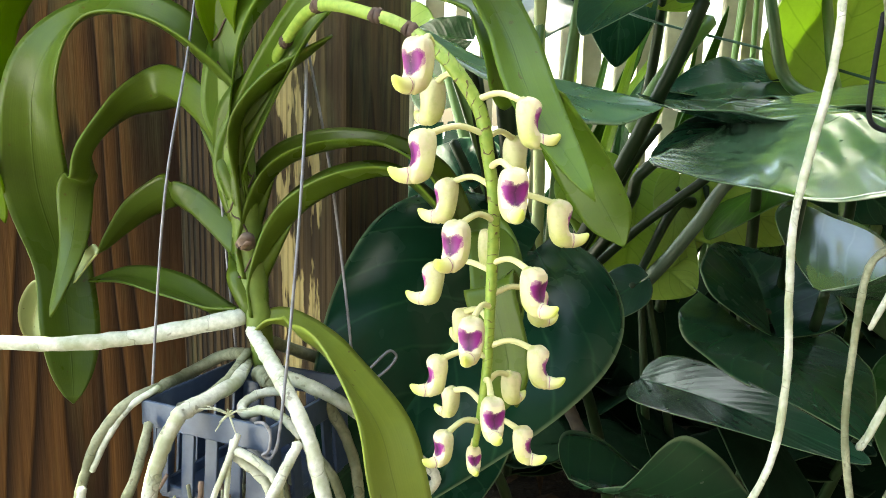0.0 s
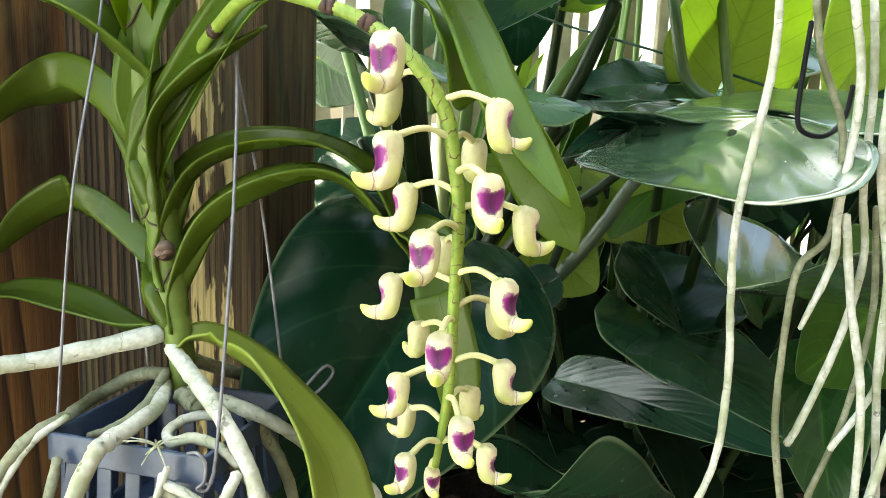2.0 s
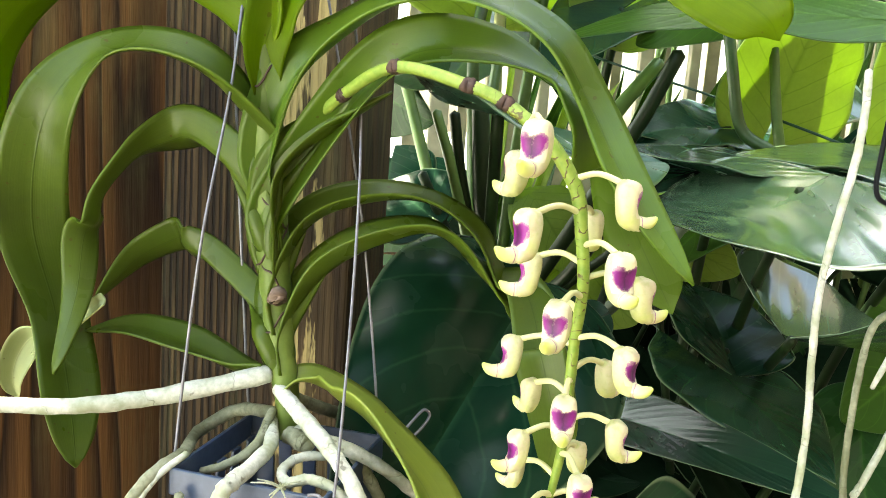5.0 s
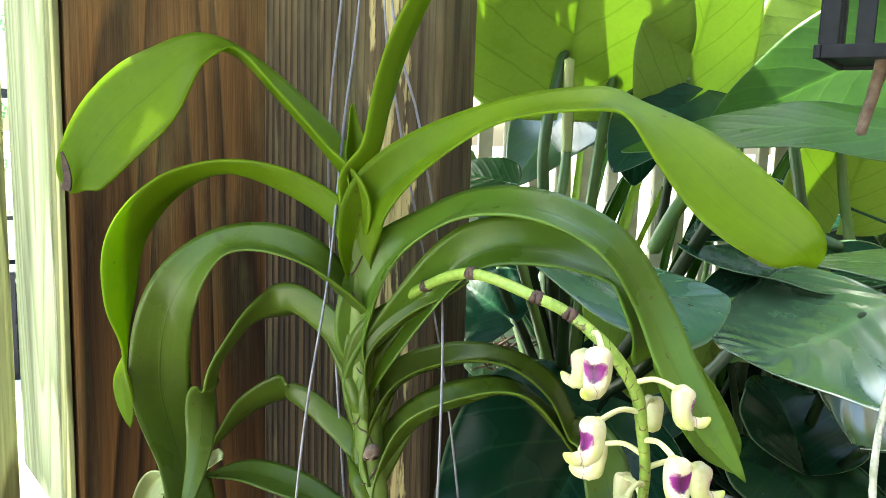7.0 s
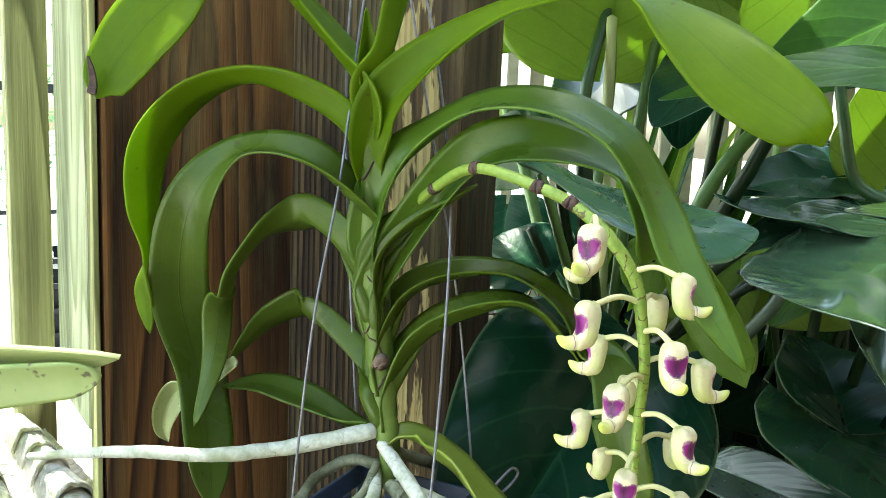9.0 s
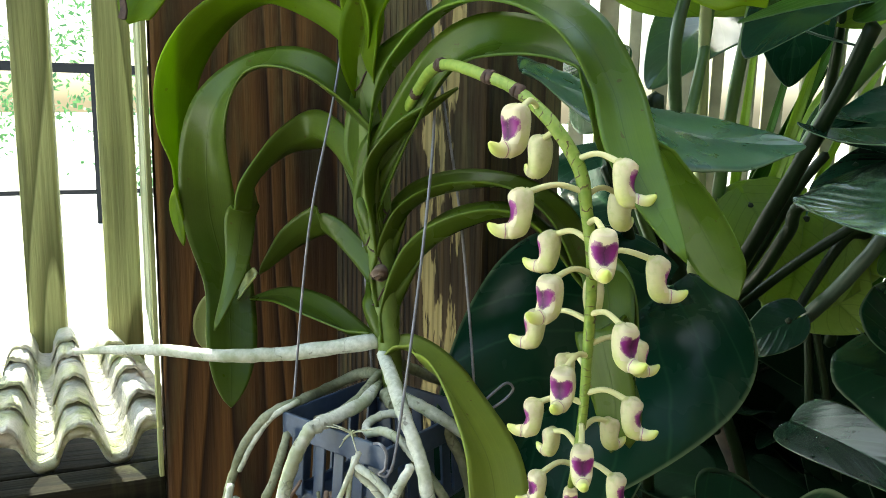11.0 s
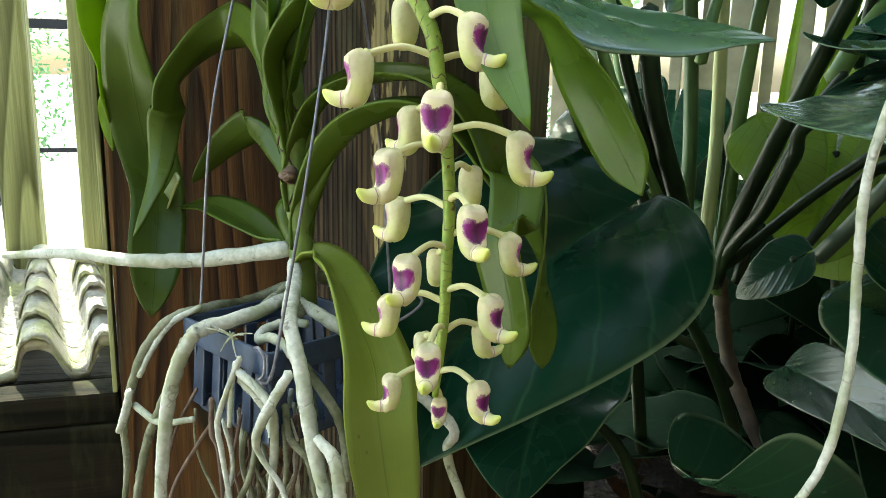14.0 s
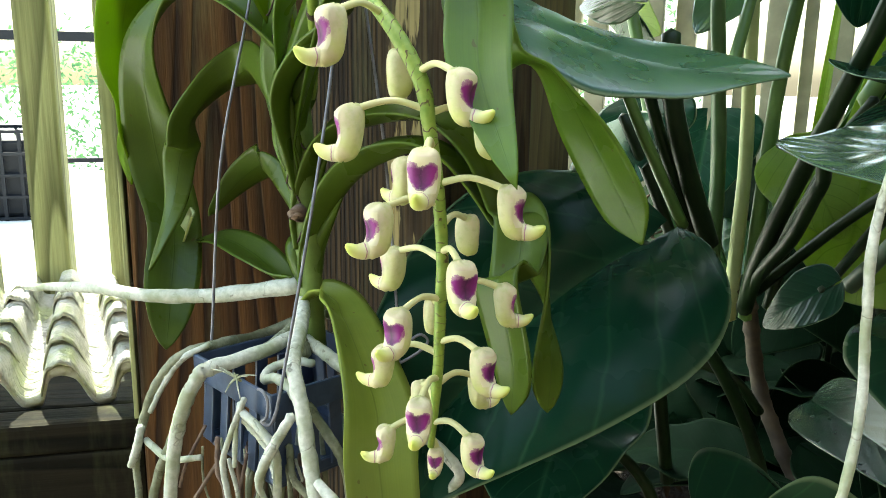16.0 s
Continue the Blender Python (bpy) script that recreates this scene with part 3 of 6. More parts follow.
def heart_leaf(base, tip, width, roll, bend=0.1, cup=0.15, lobe=0.28, gap=0.04, wave=0.03, seed=0, taper=0.62, thick=0.0009, rows=22, cols=9, sag=0.0, quilt=0.0):
    """A heart-shaped blade from the petiole's end to the tip. bend: bow of the midrib; cup: rise of the two halves; sag: droop of the edges."""
    b, t = np.array(base, float), np.array(tip, float)
    length = np.linalg.norm(t - b)
    axis = unit(t - b)
    flat = unit(np.cross(axis, VIEW) - 0)
    deep = np.cross(axis, flat)
    side = math.cos(radians(roll)) * flat + math.sin(radians(roll)) * deep
    nrm = np.cross(axis, side)
    rng = random.Random(seed)
    ph = [rng.random() * 6.28 for _ in range(4)]
    verts, uvs, faces = [], [], []
    lo = -lobe

    def outer(s):
        q = (s - lo) / (1 - lo)
        body = math.sin(math.pi * min(1, q ** taper)) ** taper if q > 0 else 0.0
        return body * (1 - 0.25 * q) * 1.08

    def inner(s):
        return gap * min(1.0, (-s / lobe) ** 0.6) * (1.2 if s < lo * 0.6 else 1) if s < 0 else 0.0

    start = {}
    for sg in (-1, 1):
        grid, ug = [], []
        for i in range(rows + 1):
            q = i / rows
            s = lo + (1 - lo) * (0.5 - 0.5 * math.cos(math.pi * q)) if q < 1 else 1.0
            o, inn = outer(s), inner(s)
            o = max(o, inn + 0.001)
            row, urow = [], []
            for j in range(cols + 1):
                f = j / cols
                u = inn + (o - inn) * f
                x = b + axis * (s * length) + side * (sg * u * width * 0.5)
                arch = 4 * s * (1 - s) if s > 0 else 4 * s * 0.7
                h = bend * length * arch + cup * width * 0.5 * u - sag * width * 0.5 * u * u
                h += wave * width * u * u * (math.sin(7 * s + ph[0 if sg < 0 else 1]) + 0.6 * math.sin(15 * s + ph[2 if sg < 0 else 3]))
                # blade raised between its side veins, and gently uneven
                ph_ = 8.0 * (s * 0.8 + 0.2) - 4.8 * 0.5 * min(1, u / max(o, 0.001)) + 0.175
                h += quilt * width * (0.5 + 0.5 * math.cos(2 * math.pi * ph_)) * math.sin(math.pi * min(1, f * 1.02)) ** 0.6
                h += 1.6 * quilt * width * noise.noise((x[0] * 17 + seed, x[1] * 17, x[2] * 17))
                row.append(x + nrm * h)
                urow.append((s * 0.8 + 0.2, 0.5 + sg * 0.5 * min(1, u / max(o, 0.001)) if f < 1 else 0.5 + sg * 0.5))
            grid.append(row)
            ug.append(urow)
        off = len(verts)
        C_ = cols + 1
        for layer in (1, -1):
            for i in range(rows + 1):
                for j in range(C_):
                    verts.append(grid[i][j] + nrm * thick * 0.5 * layer)
                    uvs.append(ug[i][j])
        half = (rows + 1) * C_
        for i in range(rows):
            for j in range(cols):
                q4 = [off + i * C_ + j, off + i * C_ + j + 1, off + (i + 1) * C_ + j + 1, off + (i + 1) * C_ + j]
                faces.append(tuple(q4 if sg > 0 else q4[::-1]))
                low = [v + half for v in q4]
                faces.append(tuple(low[::-1] if sg > 0 else low))
        for i in range(rows):
            a, c = off + i * C_ + cols, off + (i + 1) * C_ + cols
            q4 = (a, a + half, c + half, c)
            faces.append(q4 if sg > 0 else q4[::-1])
    return mesh_from("leaf", verts, faces, uvs)


def box_mesh(name, size, bevel=0.002, centre=(0, 0, 0), wear=0.0, seed=0):
    bm = bmesh.new()
    bmesh.ops.create_cube(bm, size=1.0)
    for v in bm.verts:
        v.co = Vector((v.co.x * size[0], v.co.y * size[1], v.co.z * size[2])) + Vector(centre)
    if bevel:
        bmesh.ops.bevel(bm, geom=list(bm.edges), offset=bevel, segments=2, affect="EDGES", profile=0.6)
    if wear:
        rng = random.Random(seed)
        for v in bm.verts:
            v.co += Vector((rng.gauss(0, wear), rng.gauss(0, wear), 0))
    me = bpy.data.meshes.new(name)
    bm.to_mesh(me)
    bm.free()
    return me


def plank(name, a, b, z0, z1, thick, material, parent, label="", bevel=0.003):
    """An upright board whose front foot runs from a to b in plan; its thickness goes to the left of a->b."""
    a, b = Vector((*a, 0)), Vector((*b, 0))
    d = b - a
    ang = math.atan2(d.y, d.x)
    me = box_mesh(name, (d.length, thick, z1 - z0), bevel, (d.length / 2, thick / 2, (z1 - z0) / 2))
    ob = put(name, me, material, parent, label)
    ob.matrix_local = Matrix.Translation((a.x, a.y, z0)) @ Matrix.Rotation(ang, 4, "Z")
    return ob


# ---- ground, added walls and far things ----
def ground_height(x, y):
    return 0.72 if -0.20 < x < 2.6 and 0.86 < y < 1.52 else 0.0


gx = np.concatenate([np.linspace(-60, -1.5, 12), np.linspace(-1.2, 2.8, 76), np.linspace(3.2, 60, 12)])
gy = np.concatenate([np.linspace(-60, -4.0, 8), np.linspace(-3.8, -1.0, 6), np.linspace(-0.8, 2.2, 76), np.linspace(2.6, 80, 12)])
gv, gf = [], []
for y in gy:
    for x in gx:
        h = ground_height(x, y)
        gv.append((x, y, h + (0.02 * noise.noise((x * 9, y * 9, 0)) + 0.01 * noise.noise((x * 40, y * 40, 3)) if h > 0.05 else 0.0)))
nx = len(gx)
for j in range(len(gy) - 1):
    for i in range(nx - 1):
        gf.append((j * nx + i, j * nx + i + 1, (j + 1) * nx + i + 1, (j + 1) * nx + i))
ground = put("ground", mesh_from("ground", gv, gf), PAVING)
ground.data.materials.append(MULCH)
for p in ground.data.polygons:
    c = p.center
    # the unseen ground near the camera is dark too, to cut bounced light
    if c.z > 0.03 or (-1.45 < c.x < 3.3 and -3.9 < c.y < 1.55):
        p.material_index = 1
tagged(ground, "dark mulch bed, pale paving beyond the fence, unseen near ground darkened against bounced light", "ground", kind="structure")

# unseen walls, added to hold back light from behind and beside the camera
for nm, size, mid in (("wall_south", (6.0, 0.2, 3.6), (1.9, -1.7, 1.8)), ("wall_east", (0.2, 2.05, 5.2), (3.0, -0.6, 2.6)), ("wall_north_east", (0.2, 1.55, 4.0), (3.0, 1.2, 2.0))):
    wall = put(nm, box_mesh(nm, size, 0.0, mid), LIGHT_BLOCK)
    tagged(wall, "unseen plain brown wall added to hold back light", "wall", kind="structure")

# hedge far across the paving
rng = random.Random(5)
hv, hf = [], []
for k in range(210):
    a, d = rng.uniform(radians(96), radians(175)), rng.uniform(11.5, 13.5)
    mid = np.array((d * math.cos(a), d * math.sin(a), rng.uniform(0.0, 3.2) * (0.75 + 0.25 * math.sin(a * 23))))
    for _ in range(70):
        c = mid + np.array((rng.gauss(0, 0.28), rng.gauss(0, 0.28), rng.gauss(0, 0.22)))
        c[2] = max(0.0, c[2])
        p, q = [unit(np.array([rng.gauss(0, 1) for _ in range(3)])) * rng.uniform(0.03, 0.075) for _ in range(2)]
        b = len(hv)
        hv += [c - p, c + q * 0.5, c + p, c - q * 0.5]
        hf.append((b, b + 1, b + 2, b + 3))
hedge = put("hedge", mesh_from("hedge", hv, hf), HEDGE)
tagged(hedge, "sunlit green hedge beyond the paving", "hedge", kind="stuff")

# rail and black grid crates that stand on the paving
rail = thing("railing", "dark metal railing beyond the paving", "railing")
for nm, size, mid in (("bar", (5.0, 0.05, 0.10), (0, 0, 1.66)), ("bar", (5.0, 0.04, 0.05), (0, 0, 0.35)), ("post", (0.07, 0.06, 1.62), (-2.4, 0, 0.81)), ("post", (0.07, 0.06, 1.62), (0, 0, 0.81)), ("post", (0.07, 0.06, 1.62), (2.4, 0, 0.81))):
    put(nm, box_mesh(nm, size, 0.006, mid), BLACK, rail)
rail.matrix_world = Matrix.Translation((-5.6, 7.6, 0)) @ Matrix.Rotation(radians(38), 4, "Z")


def grid_crate(place, turn, width, height):
    crate = thing("plastic_crate", "black plastic grid crate standing on the paving", "crate", "crates on the paving")
    for sx, sy in ((0, -1), (0, 1), (-1, 0), (1, 0)):
        for k in range(6):
            f = (k / 5 - 0.5) * width
            put("bar", box_mesh("bar", (0.03, 0.03, height), 0.004, (sx * width / 2 if sx else f, sy * width / 2 if sy else f, height / 2)), BLACK, crate)
        for k in range(5):
            put("bar", box_mesh("bar", (width if sy else 0.028, width if sx else 0.028, 0.03), 0.004, (sx * (width / 2 + 0.003), sy * (width / 2 + 0.003), 0.02 + (height - 0.04) * k / 4)), BLACK, crate)
    put("floor", box_mesh("floor", (width * 0.97, width * 0.97, 0.02), 0.004, (0, 0, 0.012)), BLACK, crate)
    put("load", box_mesh("load", (width * 0.88, width * 0.88, height * 0.85), 0.03, (0, 0, height * 0.43 + 0.024)), BLACK, crate)
    crate.matrix_world = Matrix.Translation(place) @ Matrix.Rotation(radians(turn), 4, "Z")


grid_crate((-2.25, 4.55, 0), 20, 0.46, 0.60)
grid_crate((-6.35, 5.25, 0), 40, 0.75, 0.80)

# ---- corner post and boards ----
A_, B_, C_pt, D_ = (-0.333, 0.558), (-0.212, 0.645), (-0.071, 0.598), (-0.034, 0.83)
fence = thing("fence", "weathered brown timber corner boards of a garden fence", "fence")
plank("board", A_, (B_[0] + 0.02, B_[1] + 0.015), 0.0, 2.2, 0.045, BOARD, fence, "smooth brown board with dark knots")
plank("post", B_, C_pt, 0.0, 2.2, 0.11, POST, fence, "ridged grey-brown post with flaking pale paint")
plank("side_board", (C_pt[0] + 0.002, C_pt[1] + 0.012), D_, 0.0, 2.2, 0.03, SIDE, fence, "mossy side board")

# left run: ledge, rail and balusters, set along the line of the brown board
UX, UY = (B_[0] - A_[0]), (B_[1] - A_[1])
LEFT = Matrix.Translation((A_[0], A_[1], 0)) @ Matrix.Rotation(math.atan2(UY, UX), 4, "Z")
lf = thing("picket_fence", "weathered green-brown balusters over a dark damp ledge", "fence")


def left_piece(name, size, at, material, bevel=0.004, label=""):
    ob = put(name, box_mesh(name, size, bevel), material, lf, label)
    ob.matrix_local = LEFT @ Matrix.Translation(at)
    return ob


# pale strips for the board's end; sunlight on it is in their colour
left_piece("edge_strip", (0.004, 0.021, 1.19), (-0.0045, 0.0115, 1.605), PICKET, 0.001)
left_piece("side_strip", (0.006, 0.124, 1.075), (-0.0045, 0.0855, 1.6625), POST_SIDE_LIT, 0.0015, "post side green with algae, sunlight put into its pale colour")
for k in range(10):
    left_piece("baluster", (0.033, 0.032, 1.19), (-0.0265 - k * 0.070, 0.168, 1.605), PICKET)
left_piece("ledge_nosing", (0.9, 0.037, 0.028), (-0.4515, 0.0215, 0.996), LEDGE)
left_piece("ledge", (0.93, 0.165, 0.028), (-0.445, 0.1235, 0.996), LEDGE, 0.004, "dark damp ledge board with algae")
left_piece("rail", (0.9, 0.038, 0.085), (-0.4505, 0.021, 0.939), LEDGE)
left_piece("top_rail", (0.9, 0.16, 0.09), (-0.455, 0.115, 2.2), PICKET)
for k in range(6):
    left_piece("board", (0.137, 0.022, 0.90), (-0.0692 - k * 0.14, 0.05, 0.445), BOARD, 0.003)

# back run of slats over a boarded foot, the bed's shade in its dark colour
bf = thing("slat_fence", "pale sunlit slatted fence behind the plants", "fence")
for k in range(52):
    w = 0.022 + 0.008 * ((k * 7) % 3)
    put("slat", box_mesh("slat", (w, 0.02, 1.5), 0.003, (0, 0, 0)), SLAT, bf).location = (-0.28 + k * 0.052, 1.60 + 0.03 * (k % 2), 1.75)
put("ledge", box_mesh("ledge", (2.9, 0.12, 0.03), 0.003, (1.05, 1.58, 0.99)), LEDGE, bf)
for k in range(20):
    put("board", box_mesh("board", (0.138, 0.022, 0.98), 0.003, (0, 0, 0)), BACK_SHADED, bf).location = (-0.25 + k * 0.141, 1.56, 0.49)

# ---- orchid ----
orchid = thing("orchid", "strap-leaved orchid with pale roots and drooping cream and purple flowers", "orchid")
stem_pts = [(-0.106, 0.476, 1.135), (-0.112, 0.480, 1.175), (-0.118, 0.487, 1.215), (-0.122, 0.487, 1.26), (-0.126, 0.484, 1.31), (-0.129, 0.479, 1.36), (-0.130, 0.474, 1.405)]
put("stem", tube_mesh("stem", stem_pts, [0.0064, 0.0076, 0.0088, 0.0094, 0.0092, 0.0084, 0.005], 14, 6, 0.06), STEM, orchid)

line = spline(stem_pts, 12)
for k, (z, turn) in enumerate(((1.205, 1), (1.228, -1), (1.250, 1), (1.274, -1), (1.297, 1), (1.320, -1), (1.342, 1))):
    i = int(np.argmin(np.abs(line[:, 2] - z)))
    c, r = line[i], 0.0096
    pts = [c + np.array((r * math.sin(a) * turn, -r * math.cos(a), 0.011 * a + 0.002 * math.sin(a * 5 + k))) for a in np.linspace(-1.25, 1.05, 9)]
    put("leaf_seam", tube_mesh("leaf_seam", pts, [0.0003] + [0.0006] * 7 + [0.0002], 6, 4, 0.1), NODE, orchid, "dark seam of a clasping leaf base")


def stem_at(z):
    """The middle of the stem at a height."""
    p = np.array(stem_pts)
    return tuple(float(np.interp(z, p[:, 2], p[:, k])) for k in range(3))


def orchid_leaf(rows, material=ORCHID_LEAF, fold=0.5, label="", wave=0.0, seed=0):
    (x, y, z), w, roll, f = rows[0]
    below = stem_at(z - 0.024)
    sheath = ((below[0] + 0.15 * (x - below[0]), below[1] - 0.002, below[2]), 0.016, roll, 1.5)
    if z > 1.18:
        deeper = (1.7, 1.6, 1.3) if z < 1.30 else (1.25, 1.15, 1.0)
        rows = [sheath, ((x, y, z), max(w, 0.026), roll, 1.3)] + [(p, q, r, v * (deeper[k] if k < 3 else 1.0)) for k, (p, q, r, v) in enumerate(rows[1:])]
    blade = put("leaf", strap_leaf(rows, fold, wave=wave, seed=seed), material, orchid, label)
    if 1.18 < z < 1.29:
        a, b, c = np.array(below), np.array((x, y, z)), np.array(rows[2][0])
        clasp = put("leaf_base", tube_mesh("leaf_base", [a, 0.5 * (a + b) + (0, -0.001, 0), b, b + 0.45 * (c - b), b + 0.95 * (c - b)], [0.0050, 0.0070, 0.0066, 0.0034, 0.0006], 14, 7), material, orchid, "clasping green leaf base")
        clasp.parent = blade
    return blade


# left-hand leaves, top to bottom
orchid_leaf([((-0.1284, 0.4724, 1.3841), 0.0267, 83, 1.10), ((-0.1477, 0.4831, 1.4087), 0.0315, 67, 1.00), ((-0.1789, 0.4867, 1.4431), 0.0313, 71, 0.90), ((-0.2053, 0.4924, 1.4686), 0.0310, 78, 0.60), ((-0.2263, 0.4875, 1.4690), 0.0420, 58, 0.30), ((-0.2527, 0.4889, 1.4458), 0.0564, 34, 0.25), ((-0.2809, 0.4971, 1.4220), 0.0562, 28, 0.25), ((-0.3022, 0.4960, 1.3919), 0.0341, 16, 0.20), ((-0.3065, 0.4924, 1.3809), 0.0085, -2, 0.10)], ORCHID_BRIGHT)
orchid_leaf([((-0.1337, 0.4784, 1.3393), 0.0257, 137, 1.10), ((-0.1460, 0.4847, 1.3674), 0.0337, 116, 0.95), ((-0.1800, 0.4933, 1.3876), 0.0338, 102, 0.90), ((-0.2153, 0.5014, 1.3961), 0.0304, 88, 0.60), ((-0.2513, 0.5097, 1.3823), 0.0333, 91, 0.50), ((-0.2764, 0.5110, 1.3503), 0.0354, 93, 0.50), ((-0.2803, 0.5074, 1.3109), 0.0311, 85, 0.50), ((-0.2798, 0.5065, 1.2809), 0.0130, 63, 0.50), ((-0.2814, 0.5049, 1.2544), 0.0171, 10, 0.40), ((-0.2793, 0.5083, 1.2233), 0.0053, -18, 0.20)], ORCHID_BRIGHT)
orchid_leaf([((-0.1245, 0.4837, 1.3026), 0.0286, 97, 1.10), ((-0.1635, 0.4790, 1.3445), 0.0325, 67, 0.93), ((-0.2098, 0.4876, 1.3509), 0.0300, 52, 0.57), ((-0.2451, 0.4922, 1.3168), 0.0350, 0, 0.43), ((-0.2616, 0.5150, 1.2530), 0.0400, -45, 0.48), ((-0.2493, 0.5150, 1.1958), 0.0380, -72, 0.51), ((-0.2351, 0.4926, 1.1521), 0.0370, -72, 0.35), ((-0.2260, 0.4744, 1.1156), 0.0128, -61, 0.10)])
orchid_leaf([((-0.1299, 0.4848, 1.2613), 0.0236, 105, 1.10), ((-0.1472, 0.4882, 1.2904), 0.0319, 110, 0.95), ((-0.1694, 0.5032, 1.3054), 0.0331, 115, 0.90), ((-0.1823, 0.5122, 1.3043), 0.0334, 96, 0.60), ((-0.2007, 0.5096, 1.2944), 0.0322, 67, 0.60), ((-0.2173, 0.5006, 1.2719), 0.0303, 54, 0.70), ((-0.2221, 0.5026, 1.2545), 0.0297, 64, 0.60), ((-0.2297, 0.5034, 1.2457), 0.0232, 110, 0.50), ((-0.2316, 0.4952, 1.2115), 0.0165, 155, 0.40), ((-0.2387, 0.4771, 1.1700), 0.0056, 188, 0.20)])
orchid_leaf([((-0.1250, 0.4839, 1.1956), 0.0208, 132, 1.10), ((-0.1345, 0.5012, 1.2094), 0.0249, 129, 0.95), ((-0.1622, 0.5169, 1.2314), 0.0259, 120, 0.90), ((-0.1771, 0.5266, 1.2390), 0.0271, 110, 0.50), ((-0.1815, 0.5328, 1.2423), 0.0273, 85, 0.40), ((-0.2072, 0.5376, 1.2270), 0.0217, 71, 0.40), ((-0.2307, 0.5315, 1.2006), 0.0045, 61, 0.30)])
orchid_leaf([((-0.1222, 0.4821, 1.1693), 0.0195, 119, 1.10), ((-0.1408, 0.4925, 1.1698), 0.0233, 95, 1.10), ((-0.1718, 0.5055, 1.1817), 0.0272, 75, 0.70), ((-0.2050, 0.5159, 1.1879), 0.0201, 72, 0.50), ((-0.2330, 0.5197, 1.1838), 0.0020, 71, 0.30)])
put("torn_tip", strap_leaf([((-0.310, 0.489, 1.407), 0.001, 0, 0.2), ((-0.308, 0.489, 1.399), 0.0035, 0, 0.2), ((-0.307, 0.489, 1.390), 0.005, 0, 0.2), ((-0.308, 0.488, 1.383), 0.006, 0, 0.2)], 0.3), NODE, orchid, "torn brown leaf end")
# young leaves at the top
orchid_leaf([((-0.1277, 0.4721, 1.3967), 0.0179, 251, 1.40), ((-0.1163, 0.4658, 1.4145), 0.0228, 238, 0.90), ((-0.1106, 0.4671, 1.4470), 0.0228, 231, 0.70), ((-0.1031, 0.4693, 1.4776), 0.0198, 225, 0.60), ((-0.0909, 0.4694, 1.5068), 0.0140, 216, 0.50), ((-0.0802, 0.4667, 1.5231), 0.0041, 207, 0.40)], ORCHID_BRIGHT)
orchid_leaf([((-0.130, 0.478, 1.405), 0.010, 30, 1.0), ((-0.132, 0.478, 1.424), 0.010, 20, 0.8), ((-0.133, 0.476, 1.442), 0.002, 20, 0.4)], ORCHID_BRIGHT)
# right-hand leaves, top to bottom
orchid_leaf([((-0.1291, 0.4714, 1.3595), 0.0261, 4, 1.10), ((-0.1175, 0.4674, 1.3842), 0.0346, -30, 1.00), ((-0.0884, 0.4537, 1.4098), 0.0351, -63, 0.90), ((-0.0462, 0.4273, 1.4355), 0.0300, -90, 0.60), ((-0.0042, 0.4024, 1.4438), 0.0302, -95, 0.40), ((0.0169, 0.3932, 1.4386), 0.0304, -102, 0.30), ((0.0358, 0.3767, 1.4219), 0.0355, -75, 0.25), ((0.0561, 0.3533, 1.3987), 0.0369, -43, 0.25), ((0.0787, 0.3347, 1.3799), 0.0277, -19, 0.20), ((0.0887, 0.3361, 1.3701), 0.0061, -5, 0.10)], ORCHID_BRIGHT)
orchid_leaf([((-0.1279, 0.4795, 1.3019), 0.0241, -34, 1.10), ((-0.1132, 0.4685, 1.3399), 0.0351, -57, 0.98), ((-0.0900, 0.4558, 1.3641), 0.0333, -87, 0.82), ((-0.0604, 0.4350, 1.3838), 0.0320, -99, 0.55), ((-0.0242, 0.4137, 1.3847), 0.0327, -105, 0.49), ((0.0081, 0.3986, 1.3682), 0.0326, -107, 0.54), ((0.0279, 0.3903, 1.3384), 0.0300, -102, 0.60), ((0.0400, 0.3656, 1.3052), 0.0260, -92, 0.50), ((0.0655, 0.3379, 1.2640), 0.0042, -68, 0.20)], ORCHID_PALE)
orchid_leaf([((-0.1222, 0.4828, 1.2706), 0.0221, -24, 1.10), ((-0.0893, 0.4626, 1.3207), 0.0316, -39, 0.95), ((-0.0557, 0.4418, 1.3570), 0.0349, -61, 0.80), ((-0.0145, 0.4224, 1.3612), 0.0340, -88, 0.50), ((0.0171, 0.4091, 1.3463), 0.0305, -117, 0.50), ((0.0276, 0.3922, 1.3306), 0.0280, -96, 0.50), ((0.0383, 0.3988, 1.3115), 0.0281, -44, 0.40), ((0.0540, 0.4152, 1.3097), 0.0326, 1, 0.30), ((0.0706, 0.4271, 1.2811), 0.0358, -17, 0.30), ((0.0910, 0.4260, 1.2461), 0.0263, -35, 0.20), ((0.0994, 0.4238, 1.2303), 0.0065, -44, 0.10)], ORCHID_PALE)
orchid_leaf([((-0.1219, 0.4825, 1.2560), 0.0222, -47, 1.10), ((-0.1167, 0.4706, 1.2924), 0.0279, -62, 0.95), ((-0.0934, 0.4589, 1.3150), 0.0255, -89, 0.90), ((-0.0741, 0.4507, 1.3291), 0.0175, -105, 0.60), ((-0.0610, 0.4472, 1.3395), 0.0027, -112, 0.30)])
